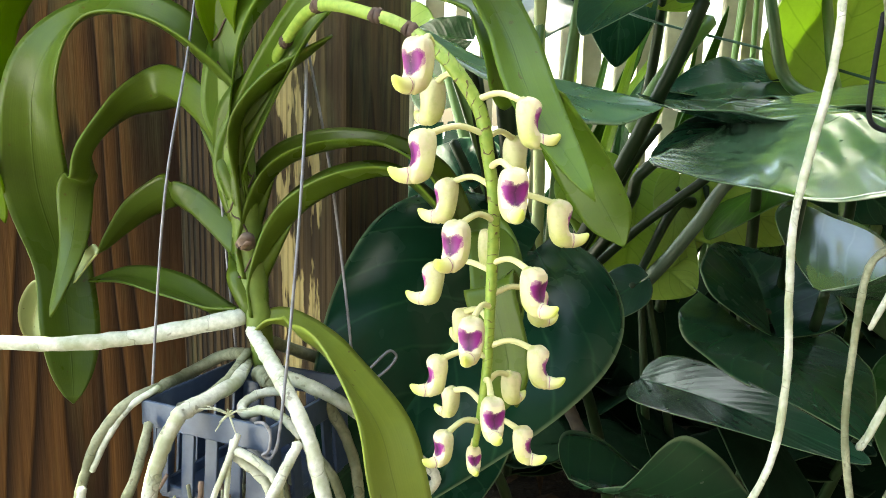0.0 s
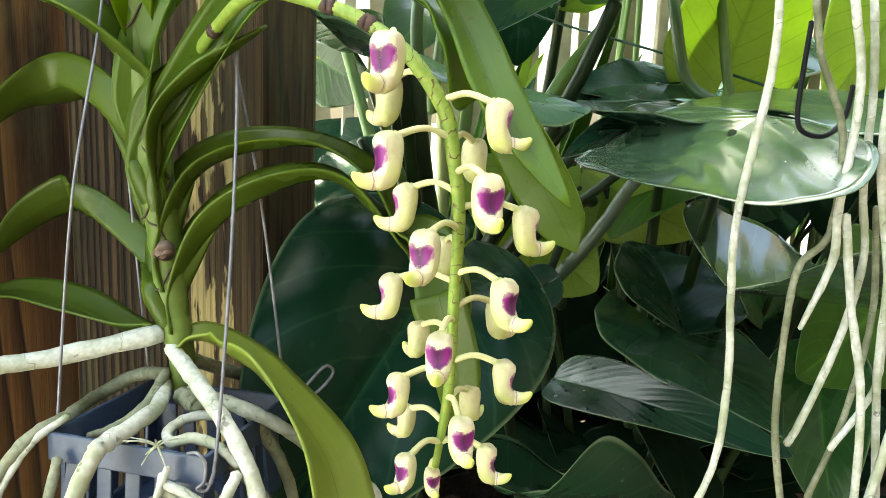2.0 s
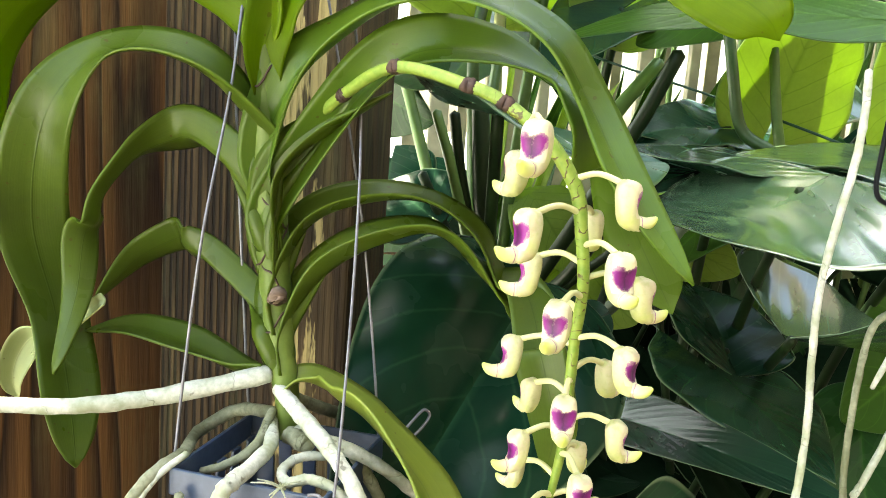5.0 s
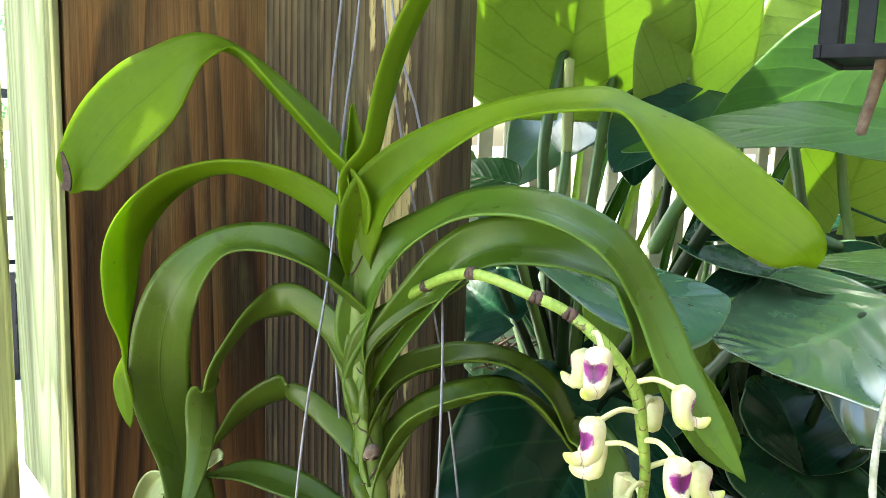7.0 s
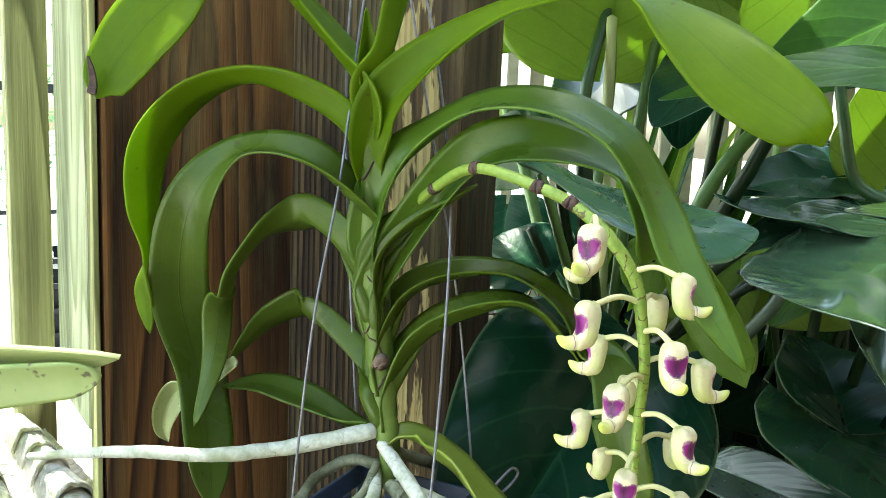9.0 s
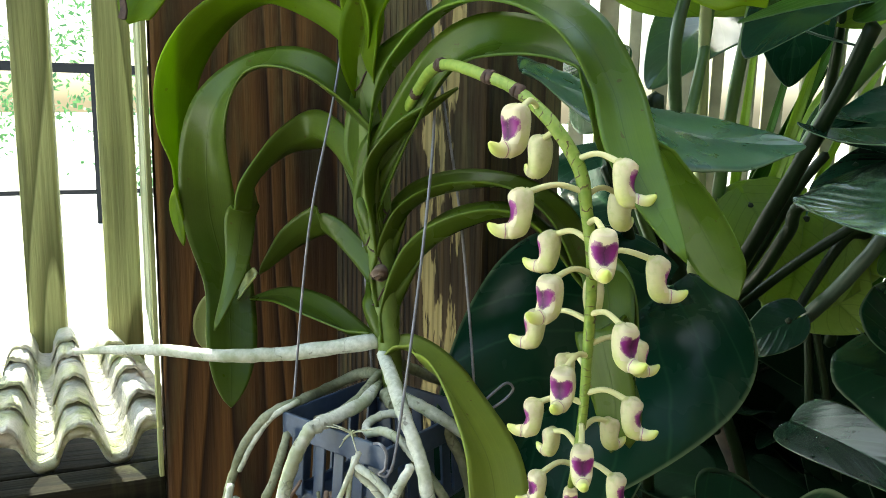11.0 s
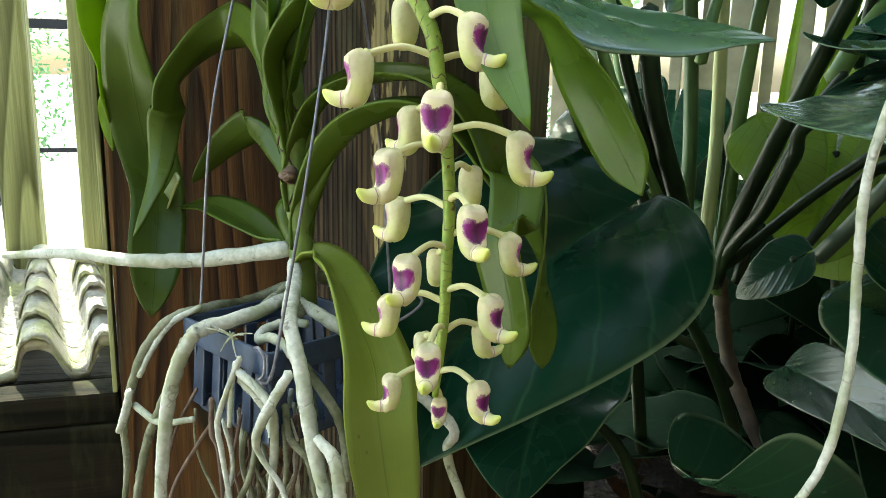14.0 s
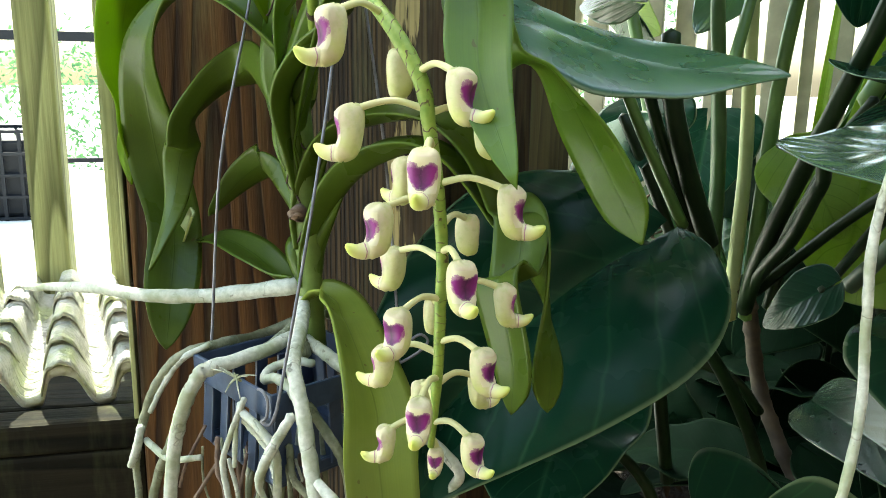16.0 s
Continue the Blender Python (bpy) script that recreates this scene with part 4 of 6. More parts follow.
orchid_leaf([((-0.1186, 0.4897, 1.2190), 0.0193, -67, 1.10), ((-0.1021, 0.4887, 1.2585), 0.0261, -65, 0.95), ((-0.0726, 0.4879, 1.2747), 0.0269, -71, 0.90), ((-0.0339, 0.4878, 1.2783), 0.0284, -77, 0.50), ((-0.0032, 0.4834, 1.2615), 0.0294, -70, 0.50), ((0.0139, 0.4809, 1.2308), 0.0294, -68, 0.50), ((0.0281, 0.4691, 1.2275), 0.0296, -51, 0.40), ((0.0332, 0.4467, 1.2007), 0.0300, -21, 0.40), ((0.0289, 0.4322, 1.2034), 0.0306, -1, 0.40), ((0.0395, 0.4277, 1.1633), 0.0268, 2, 0.30), ((0.0381, 0.4315, 1.1334), 0.0081, -15, 0.10)])
orchid_leaf([((-0.1130, 0.4881, 1.1952), 0.0210, -61, 1.10), ((-0.0899, 0.4855, 1.2324), 0.0306, -80, 0.95), ((-0.0581, 0.4723, 1.2545), 0.0312, -88, 0.90), ((-0.0254, 0.4732, 1.2607), 0.0309, -87, 0.50), ((0.0069, 0.4819, 1.2327), 0.0303, -67, 0.50), ((0.0275, 0.4755, 1.2262), 0.0301, -18, 0.40), ((0.0445, 0.4642, 1.1990), 0.0277, 41, 0.40), ((0.0500, 0.4597, 1.1565), 0.0267, 91, 0.30), ((0.0486, 0.4637, 1.1235), 0.0097, 135, 0.10)])
orchid_leaf([((-0.1134, 0.4731, 1.1622), 0.0095, -68, 1.10), ((-0.1016, 0.4745, 1.1702), 0.0200, -82, 0.95), ((-0.0880, 0.4702, 1.1678), 0.0286, -101, 0.90), ((-0.0774, 0.4583, 1.1636), 0.0354, -103, 0.80), ((-0.0626, 0.4427, 1.1579), 0.0404, -113, 0.70), ((-0.0337, 0.4163, 1.1308), 0.0436, -100, 0.50), ((-0.0229, 0.4001, 1.1049), 0.0400, -87, 0.45), ((-0.0145, 0.3925, 1.0749), 0.0345, -80, 0.40), ((-0.0076, 0.3891, 1.0485), 0.0213, -73, 0.30), ((-0.0015, 0.3874, 1.0302), 0.0020, -66, 0.20)], ORCHID_OLD, 0.6)
# dried stub of an old spike
put("stub", tube_mesh("stub", [(-0.119, 0.484, 1.218), (-0.118, 0.476, 1.219), (-0.1175, 0.472, 1.2195)], [0.0042, 0.0046, 0.0022], 12, 5, 0.3), DRY, orchid, "dry brown stub of an old flower stalk")


def root(points, radii, material=ROOT, parent=orchid, seed=0, name="root"):
    radii = [r * (0.84 if 1 < seed < 30 else 1.0) for r in radii]
    return put(name, tube_mesh("root", points, radii, 9, 7, 0.07, seed=seed), material, parent)


root([(-0.120, 0.478, 1.173), (-0.177, 0.468, 1.162), (-0.221, 0.458, 1.159), (-0.275, 0.460, 1.158), (-0.343, 0.465, 1.149)], [0.0056, 0.0050, 0.0045, 0.0040, 0.0024], seed=1)
root([(-0.114, 0.475, 1.165), (-0.100, 0.450, 1.158), (-0.081, 0.412, 1.150), (-0.067, 0.398, 1.129), (-0.059, 0.392, 1.103), (-0.052, 0.388, 1.082), (-0.045, 0.385, 1.064), (-0.038, 0.385, 1.041)], [0.005, 0.0056, 0.0052, 0.0050, 0.005, 0.005, 0.0048, 0.004], seed=2)
root([(-0.050, 0.384, 1.099), (-0.038, 0.380, 1.091), (-0.034, 0.378, 1.075), (-0.033, 0.378, 1.056)], [0.003, 0.0042, 0.0042, 0.004], seed=12)
root([(-0.117, 0.475, 1.145), (-0.117, 0.440, 1.143), (-0.132, 0.408, 1.140), (-0.136, 0.402, 1.138), (-0.144, 0.398, 1.122), (-0.151, 0.395, 1.096), (-0.155, 0.392, 1.058), (-0.157, 0.390, 1.025)], [0.0044, 0.0050, 0.0052, 0.0050, 0.0052, 0.0050, 0.0046, 0.004], seed=3)
root([(-0.118, 0.482, 1.148), (-0.140, 0.510, 1.138), (-0.162, 0.495, 1.129), (-0.163, 0.452, 1.136), (-0.175, 0.432, 1.133), (-0.189, 0.425, 1.116), (-0.197, 0.420, 1.093), (-0.204, 0.418, 1.063), (-0.204, 0.418, 1.036), (-0.210, 0.418, 0.997)], [0.0046, 0.0048, 0.0045, 0.0042, 0.0040, 0.0036, 0.0034, 0.0028, 0.0026, 0.002], ROOT_DULL, seed=4)
root([(-0.196, 0.416, 1.089), (-0.198, 0.413, 1.075), (-0.203, 0.412, 1.062)], [0.0030, 0.0032, 0.0026], seed=13)
root([(-0.195, 0.418, 1.079), (-0.170, 0.410, 1.075), (-0.138, 0.400, 1.087)], [0.0026, 0.0026, 0.0022], seed=14)
root([(-0.161, 0.425, 1.124), (-0.167, 0.415, 1.094), (-0.180, 0.412, 1.064), (-0.188, 0.410, 1.033), (-0.193, 0.410, 1.005)], [0.0030, 0.0034, 0.0034, 0.0032, 0.003], ROOT_DULL, seed=15)
root([(-0.160, 0.440, 1.140), (-0.174, 0.430, 1.131), (-0.185, 0.425, 1.114), (-0.192, 0.420, 1.097)], [0.0024, 0.0024, 0.0022, 0.002], seed=16)
root([(-0.150, 0.420, 1.096), (-0.166, 0.420, 1.068), (-0.172, 0.420, 1.051)], [0.0013] * 3, DRY, seed=17)
root([(-0.129, 0.410, 1.087), (-0.146, 0.410, 1.062), (-0.162, 0.410, 1.035), (-0.168, 0.410, 1.015)], [0.0015] * 4, DRY, seed=18)
root([(-0.125, 0.400, 1.102), (-0.126, 0.400, 1.081), (-0.122, 0.400, 1.070), (-0.120, 0.400, 1.035)], [0.0018, 0.0018, 0.0015, 0.0012], DRY, seed=19)
root([(-0.104, 0.398, 1.130), (-0.111, 0.395, 1.111), (-0.118, 0.395, 1.091), (-0.116, 0.395, 1.072), (-0.111, 0.395, 1.039)], [0.0020, 0.0021, 0.0021, 0.0020, 0.0018], seed=20)
root([(-0.106, 0.398, 1.122), (-0.092, 0.395, 1.115), (-0.083, 0.395, 1.104), (-0.082, 0.395, 1.085), (-0.085, 0.395, 1.052)], [0.0028, 0.0030, 0.0030, 0.0028, 0.0024], seed=21)
root([(-0.072, 0.395, 1.127), (-0.082, 0.388, 1.106), (-0.089, 0.388, 1.090), (-0.088, 0.390, 1.079), (-0.075, 0.390, 1.062), (-0.071, 0.390, 1.044)], [0.0034, 0.0036, 0.0030, 0.002, 0.002, 0.0018], seed=22)
root([(-0.103, 0.460, 1.145), (-0.077, 0.445, 1.142), (-0.054, 0.445, 1.130), (-0.031, 0.450, 1.110), (0.000, 0.455, 1.083), (-0.005, 0.460, 1.064), (0.006, 0.460, 1.033)], [0.0045, 0.0048, 0.0045, 0.0042, 0.004, 0.0036, 0.003], seed=5)
root([(-0.106, 0.490, 1.154), (-0.088, 0.510, 1.140), (-0.067, 0.525, 1.125), (-0.047, 0.520, 1.092), (-0.034, 0.510, 1.031)], [0.0046, 0.0048, 0.0046, 0.0044, 0.004], ROOT_DULL, seed=6)
root([(-0.071, 0.450, 1.137), (-0.056, 0.450, 1.113), (-0.047, 0.445, 1.090), (-0.043, 0.440, 1.060)], [0.0044, 0.0042, 0.0040, 0.0036], ROOT_DULL, seed=7)
root([(-0.079, 0.420, 1.123), (-0.065, 0.420, 1.107), (-0.054, 0.420, 1.089), (-0.050, 0.420, 1.057)], [0.0036, 0.0036, 0.0034, 0.003], ROOT_DULL, seed=8)
root([(-0.084, 0.410, 1.101), (-0.078, 0.405, 1.084), (-0.067, 0.405, 1.073), (-0.062, 0.405, 1.052)], [0.0026] * 4, ROOT_DULL, seed=9)
root([(-0.117, 0.475, 1.151), (-0.125, 0.450, 1.140), (-0.141, 0.450, 1.129), (-0.154, 0.455, 1.123)], [0.0034, 0.0034, 0.003, 0.0026], ROOT_DULL, seed=10)
root([(-0.086, 0.440, 1.139), (-0.100, 0.440, 1.138), (-0.109, 0.430, 1.135), (-0.106, 0.420, 1.133), (-0.095, 0.415, 1.137), (-0.083, 0.410, 1.135), (-0.072, 0.405, 1.127)], [0.0030, 0.0032, 0.0032, 0.0034, 0.0034, 0.0034, 0.0030], seed=11)
root([(-0.107, 0.460, 1.143), (-0.099, 0.450, 1.143), (-0.095, 0.445, 1.142)], [0.006, 0.0066, 0.005], ROOT_DULL, seed=23)
root([(-0.106, 0.400, 1.117), (-0.096, 0.400, 1.109), (-0.089, 0.400, 1.100), (-0.086, 0.400, 1.086)], [0.0034, 0.0034, 0.0034, 0.003], seed=24)
root([(-0.107, 0.398, 1.127), (-0.109, 0.396, 1.112), (-0.111, 0.396, 1.089)], [0.0018] * 3, seed=25)
rng = random.Random(3)
for k in range(36):
    x0, x1 = rng.uniform(370, 520), rng.uniform(360, 540)
    yy = rng.uniform(0.40, 0.46)
    sway = [rng.uniform(-0.006, 0.006) for _ in range(4)]
    bx = -0.145 + (x0 - 370) * 0.00042
    pts = [(bx, yy, 1.09), (bx + sway[0], yy + sway[1], 1.06), (bx + (x1 - x0) * 0.0001 + sway[2], yy, 1.03), (bx + (x1 - x0) * 0.0002 + sway[3], yy, 0.98), (bx + (x1 - x0) * 0.0002, yy, 0.94)]
    r = rng.uniform(0.0007, 0.0020)
    root(pts, [r, r, r, r * 0.9, r * 0.6], rng.choice((ROOT_DULL, ROOT_DULL, DRY, ROOT)), seed=60 + k)

# ---- flower spike ----
RA = [(-0.116, 0.492, 1.290), (-0.102, 0.474, 1.318), (-0.0861, 0.4473, 1.3362), (-0.0631, 0.4122, 1.3504), (-0.0315, 0.3848, 1.3431), (-0.0157, 0.3769, 1.3362), (0.0020, 0.3660, 1.3220), (0.0160, 0.3624, 1.3017), (0.0206, 0.3615, 1.2817), (0.0243, 0.3625, 1.2561), (0.0246, 0.3672, 1.2290), (0.0242, 0.3668, 1.2079), (0.0235, 0.3665, 1.1769), (0.0194, 0.3693, 1.1393)]
put("flower_stalk", tube_mesh("flower_stalk", RA, [0.0030, 0.0031, 0.0031, 0.0031, 0.0031, 0.0031, 0.0033, 0.0034, 0.0030, 0.0028, 0.0027, 0.0026, 0.0024, 0.0016], 14, 8, 0.03), RACHIS, orchid, "green flower stalk with dark brown nodes")
for i in (2.0, 3.0, 4.0, 5.0):
    line = spline(RA, 20)
    p = line[int(i * 20)]
    q = unit(line[int(i * 20) + 1] - p)
    put("node", tube_mesh("node", [p - q * 0.0030, p - q * 0.0006, p + q * 0.0024], [0.0031, 0.0036, 0.0031], 10, 3, 0.12), NODE, orchid, "dark brown dry sheath")


# a flower's outline at each height: z, foremost and hindmost x, half width
POUCH = [(0.0116, -0.0012, -0.0034, 0.0012), (0.0108, 0.0026, -0.0056, 0.0044), (0.0088, 0.0050, -0.0068, 0.0060), (0.0050, 0.0054, -0.0072, 0.0068), (0.0008, 0.0042, -0.0068, 0.0069),
         (-0.0034, 0.0040, -0.0062, 0.0066), (-0.0074, 0.0058, -0.0054, 0.0061), (-0.0108, 0.0064, -0.0034, 0.0050), (-0.0126, 0.0050, -0.0004, 0.0032), (-0.0132, 0.0034, 0.0016, 0.0010)]


def flower_meshes():
    """One flower, hanging at the origin with its chin along +x: a boxy pouch, a pale tongue and the purple mask on its face."""
    rows, seg, e = spline(POUCH, 4), 24, 2.5

    def power(c):
        return math.copysign(abs(c) ** (2 / e), c)

    verts, faces = [], []
    for z, xf, xb, hw in rows:
        for j in range(seg):
            a = 2 * math.pi * j / seg
            x = (xf + xb) / 2 + (xf - xb) / 2 * power(math.cos(a))
            # shallow dent down the face, shoulders behind
            x -= 0.0007 * max(0.0, math.cos(a)) ** 6 * math.exp(-((z - 0.001) / 0.005) ** 2)
            verts.append((x, hw * power(math.sin(a)), z + 0.0004 * math.sin(3 * a + 400 * z)))
    m = len(rows)
    for i in range(m - 1):
        for j in range(seg):
            a, b = i * seg + j, i * seg + (j + 1) % seg
            faces.append((a, a + seg, b + seg, b))
    faces.append(tuple(range(seg)))
    faces.append(tuple(range((m - 1) * seg, m * seg))[::-1])
    body = mesh_from("flower", verts, faces)
    toe = tube_mesh("toe", [(0.0020, 0, -0.0088), (0.0062, 0, -0.0096), (0.0100, 0, -0.0093), (0.0126, 0, -0.0078), (0.0146, 0, -0.0062)], [0.0040, 0.0039, 0.0032, 0.0024, 0.0011], 14, 5)
    verts, faces = [], []
    zs, us = np.linspace(0.0084, -0.0066, 17), np.linspace(-0.93, 0.93, 17)
    heights = rows[::-1, 0]
    for z in zs:
        xf, xb, hw = (np.interp(z, heights, rows[::-1, k]) for k in (1, 2, 3))
        for u in us:
            y = u * hw
            x = (xf + xb) / 2 + (xf - xb) / 2 * (1 - abs(u) ** e) ** (1 / e)
            a = math.atan2(y, x + 0.001)
            x -= 0.0007 * max(0.0, math.cos(a)) ** 6 * math.exp(-((z - 0.001) / 0.005) ** 2)
            verts.append((x + 0.00022, y * 1.02, z))
    for i in range(16):
        for j in range(16):
            a = i * 17 + j
            faces.append((a, a + 17, a + 18, a + 1))
    lip = mesh_from("lip", verts, faces)
    return body, toe, lip


BODY, TOE_ME, LIP_ME = flower_meshes()
BODY.materials.append(FLOWER)
TOE_ME.materials.append(TOE)
LIP_ME.materials.append(LIP)
# place of the body, compass of the toe, size
UPPER_FLOWERS = [
(-0.0112, 0.3366, 1.3193, -130, 0.95), (-0.0056, 0.3880, 1.3052, 127, 0.9), (-0.0093, 0.3470, 1.2816, -165, 0.95),
    (0.0381, 0.3529, 1.2967, -5, 0.9), (0.0357, 0.3905, 1.2796, 62, 0.85), (0.0302, 0.3338, 1.2670, -80, 0.92),
    (0.0018, 0.3767, 1.2592, 165, 0.88), (0.0556, 0.3664, 1.2510, 3, 0.9), (0.0065, 0.3417, 1.2435, -129, 0.9),
    (-0.0036, 0.3762, 1.2190, 170, 0.85), (0.0423, 0.3454, 1.2229, -45, 0.88), (0.0488, 0.3828, 1.2066, 25, 0.8),
]
LOWER_FLOWERS = [
    (0.0118, 0.3891, 1.1950, 119, 0.75), (0.0146, 0.3434, 1.2008, -105, 0.85), (-0.0007, 0.3601, 1.1784, -172, 0.8),
    (0.0476, 0.3591, 1.1839, -12, 0.82), (0.0374, 0.3825, 1.1651, 44, 0.72), (0.0067, 0.3856, 1.1557, 140, 0.68),
    (0.0255, 0.3419, 1.1647, -78, 0.8), (0.0032, 0.3550, 1.1444, -150, 0.7), (0.0424, 0.3629, 1.1434, -18, 0.75),
    (0.0192, 0.3754, 1.1297, -80, 0.55), (0.0245, 0.3975, 1.2333, 91, 0.8),
]
for k, (x, y, z, th, sz) in enumerate(UPPER_FLOWERS + LOWER_FLOWERS):
    fl = put("flower", BODY, FLOWER, orchid)
    place = Matrix.Translation((x, y, z)) @ Matrix.Rotation(radians(th), 4, "Z") @ Matrix.Scale(sz, 4)
    fl.matrix_local = place
    for nm, me in (("toe", TOE_ME), ("lip", LIP_ME)):
        o = new(nm, me)
        o.parent = fl
    # pedicel from the stalk to the flower's heel
    out = np.array((math.cos(radians(th)), math.sin(radians(th)), 0))
    top = np.array((x, y, z)) + np.array((0, 0, 0.0094)) * sz - out * 0.0042 * sz
    ax = min(np.array(spline(RA, 12)), key=lambda p: abs(p[2] - (z + 0.010 * sz)) + 0.4 * np.hypot(p[0] - x, p[1] - y))
    mid = (ax + top) / 2 + np.array((0, 0, 0.0035))
    pm = tube_mesh("pedicel", [ax, mid, top, top + np.array((0, 0, -0.002)) + out * 0.001], [0.0016, 0.0014, 0.0016, 0.0018], 8, 5)
    po = put("pedicel", pm, PEDICEL)
    po.parent = fl
    po.matrix_parent_inverse = place.inverted()

# ---- hanging basket ----
basket = thing("hanging_basket", "blue-grey plastic net basket hung on steel wires, holding orchid roots", "basket")
BC = Vector((-0.1093, 0.4567, 1.0))
bmat = Matrix.Translation(BC) @ Matrix.Rotation(radians(-24.0), 4, "Z")
HALF, LOW, TOPZ, BOTZ = 0.0437, 0.0385, 0.1345, 0.080


def basket_piece(name, me, m=None):
    ob = put(name, me, BASKET, basket)
    ob.matrix_local = bmat @ (m or Matrix.Identity(4))
    return ob


for k in range(4):
    rot = Matrix.Rotation(radians(90 * k), 4, "Z")
    basket_piece("rim", box_mesh("rim", (2 * HALF + 0.0018, 0.0024, 0.0150), 0.0009, (0, -HALF, TOPZ - 0.0075)), rot)
    basket_piece("foot_band", box_mesh("foot_band", (2 * LOW, 0.003, 0.007), 0.0012, (0, -LOW, BOTZ)), rot)
    for f, w in ((-0.86, 0.0115), (-0.38, 0.0085), (0.02, 0.0085), (0.42, 0.0085), (0.80, 0.0160)):
        p0, p1 = Vector((f * HALF, -HALF + 0.002, TOPZ - 0.012)), Vector((f * LOW, -LOW, BOTZ))
        me = box_mesh("slat", (w, 0.0022, (p1 - p0).length), 0.0007, (0, 0, 0))
        tilt = math.atan2(p1.y - p0.y, p0.z - p1.z)
        basket_piece("slat", me, rot @ Matrix.Translation((p0 + p1) / 2) @ Matrix.Rotation(-tilt, 4, "X"))
basket_piece("floor", box_mesh("floor", (2 * LOW, 2 * LOW, 0.003), 0.0008, (0, 0, BOTZ - 0.004)))
# bent wire clip and the knot of a string by the front corner
put("clip", tube_mesh("clip", [(-0.045, 0.455, 1.143), (-0.036, 0.460, 1.152), (-0.029, 0.465, 1.157), (-0.025, 0.467, 1.153), (-0.029, 0.464, 1.147), (-0.038, 0.458, 1.141), (-0.048, 0.452, 1.137)], [0.0009] * 7, 6, 6), WIRE, basket)
rng = random.Random(19)
KNOT = np.array((-0.1085, 0.3985, 1.1405))
for k in range(9):
    a, reach = rng.uniform(0, 6.28), rng.uniform(0.006, 0.017)
    out = np.array((math.cos(a) * 1.1, rng.uniform(-0.35, 0.1), math.sin(a) * 0.6)) * reach
    put("string", tube_mesh("string", [KNOT - out * 0.15, KNOT + out * 0.4 + (0, -0.001, 0.0012), KNOT + out + (0, 0, rng.uniform(-0.002, 0.001))], [0.0007, 0.0005, 0.0003], 6, 4), ROOT, basket, "frayed pale tied string")
# wires: from the rim up to the hook, out of sight above
WIRES = [
    [(-0.1640, 0.4360, 1.122), (-0.1680, 0.4509, 1.134), (-0.1577, 0.4549, 1.25), (-0.1453, 0.4707, 1.34), (-0.1387, 0.4906, 1.43), (-0.130, 0.507, 1.52), (-0.118, 0.52, 1.75)],
    [(-0.0880, 0.3990, 1.120), (-0.0821, 0.3990, 1.134), (-0.0763, 0.4322, 1.25), (-0.0774, 0.4574, 1.34), (-0.0920, 0.4792, 1.43), (-0.112, 0.500, 1.52), (-0.118, 0.52, 1.75)],
    [(-0.0560, 0.4830, 1.122), (-0.0531, 0.4870, 1.134), (-0.0676, 0.4981, 1.25), (-0.0849, 0.5063, 1.34), (-0.1037, 0.5140, 1.43), (-0.116, 0.518, 1.52), (-0.118, 0.52, 1.75)],
    [(-0.1310, 0.5150, 1.122), (-0.1330, 0.5110, 1.134), (-0.1417, 0.5110, 1.25), (-0.1480, 0.5170, 1.34), (-0.1500, 0.5220, 1.43), (-0.142, 0.522, 1.52), (-0.118, 0.52, 1.75)],
]
for line_ in WIRES:
    put("wire", tube_mesh("wire", line_, [0.0009] * 7, 6, 6), WIRE, basket)
# the end of the front wire, bent round under the rim
put("wire_loop", tube_mesh("wire_loop", [(-0.0950, 0.3985, 1.1365), (-0.0900, 0.3950, 1.1380), (-0.0865, 0.3945, 1.1330), (-0.0870, 0.3940, 1.1240), (-0.0905, 0.3945, 1.1205), (-0.0860, 0.3955, 1.1190), (-0.0825, 0.3975, 1.1280)], [0.0009] * 7, 6, 6), WIRE, basket)

# ---- philodendrons ----
phil = thing("philodendron", "large philodendron with dark glossy heart-shaped leaves", "philodendron")


def phil_leaf(base, tip, width, roll, material, bend=0.1, cup=0.12, seed=0, foot=None, stalk=PETIOLE_DARK, plant=None, label="", sag=0.0, lobe=0.28, wave=0.025, radius=0.006, taper=0.62, gap=0.04, fine=True):
    lf_ = put("leaf", heart_leaf(base, tip, width, roll, bend, cup, lobe=lobe, seed=seed, sag=sag, wave=wave, taper=taper, gap=gap, rows=44 if fine else 24, cols=15 if fine else 9, quilt=0.0048), material, plant or phil, label)
    if foot is not None:
        b, f = np.array(base), np.array(foot)
        mid = b * 0.45 + f * 0.55 + np.array((0.01, 0.02, 0.03))
        st = put("petiole", tube_mesh("petiole", [f, mid, b], [radius * 1.2, radius, radius * 0.7], 8, 6), stalk)
        st.parent = lf_
    return lf_


phil_leaf((0.071, 0.629, 1.189), (-0.076, 0.488, 1.010), 0.197, 21, PHIL_DARK, 0.191, 0.903, 1, (0.20, 0.80, 0.82), wave=0.012, sag=0.73, lobe=0.11, taper=0.68)
phil_leaf((0.268, 0.580, 1.293), (0.151, 0.578, 1.268), 0.305, -95, PHIL_PALE, 0.121, -0.020, 2, (0.36, 0.85, 0.95), PETIOLE_DARK, wave=0.010, sag=-0.04, lobe=0.22, taper=0.58, gap=0.004)
phil_leaf((0.017, 0.536, 1.332), (0.155, 0.586, 1.307), 0.214, -81, PHIL_SATIN, -0.061, 0.246, 3, (0.08, 0.85, 0.9), sag=0.30, lobe=0.39, taper=0.66, wave=0.012)
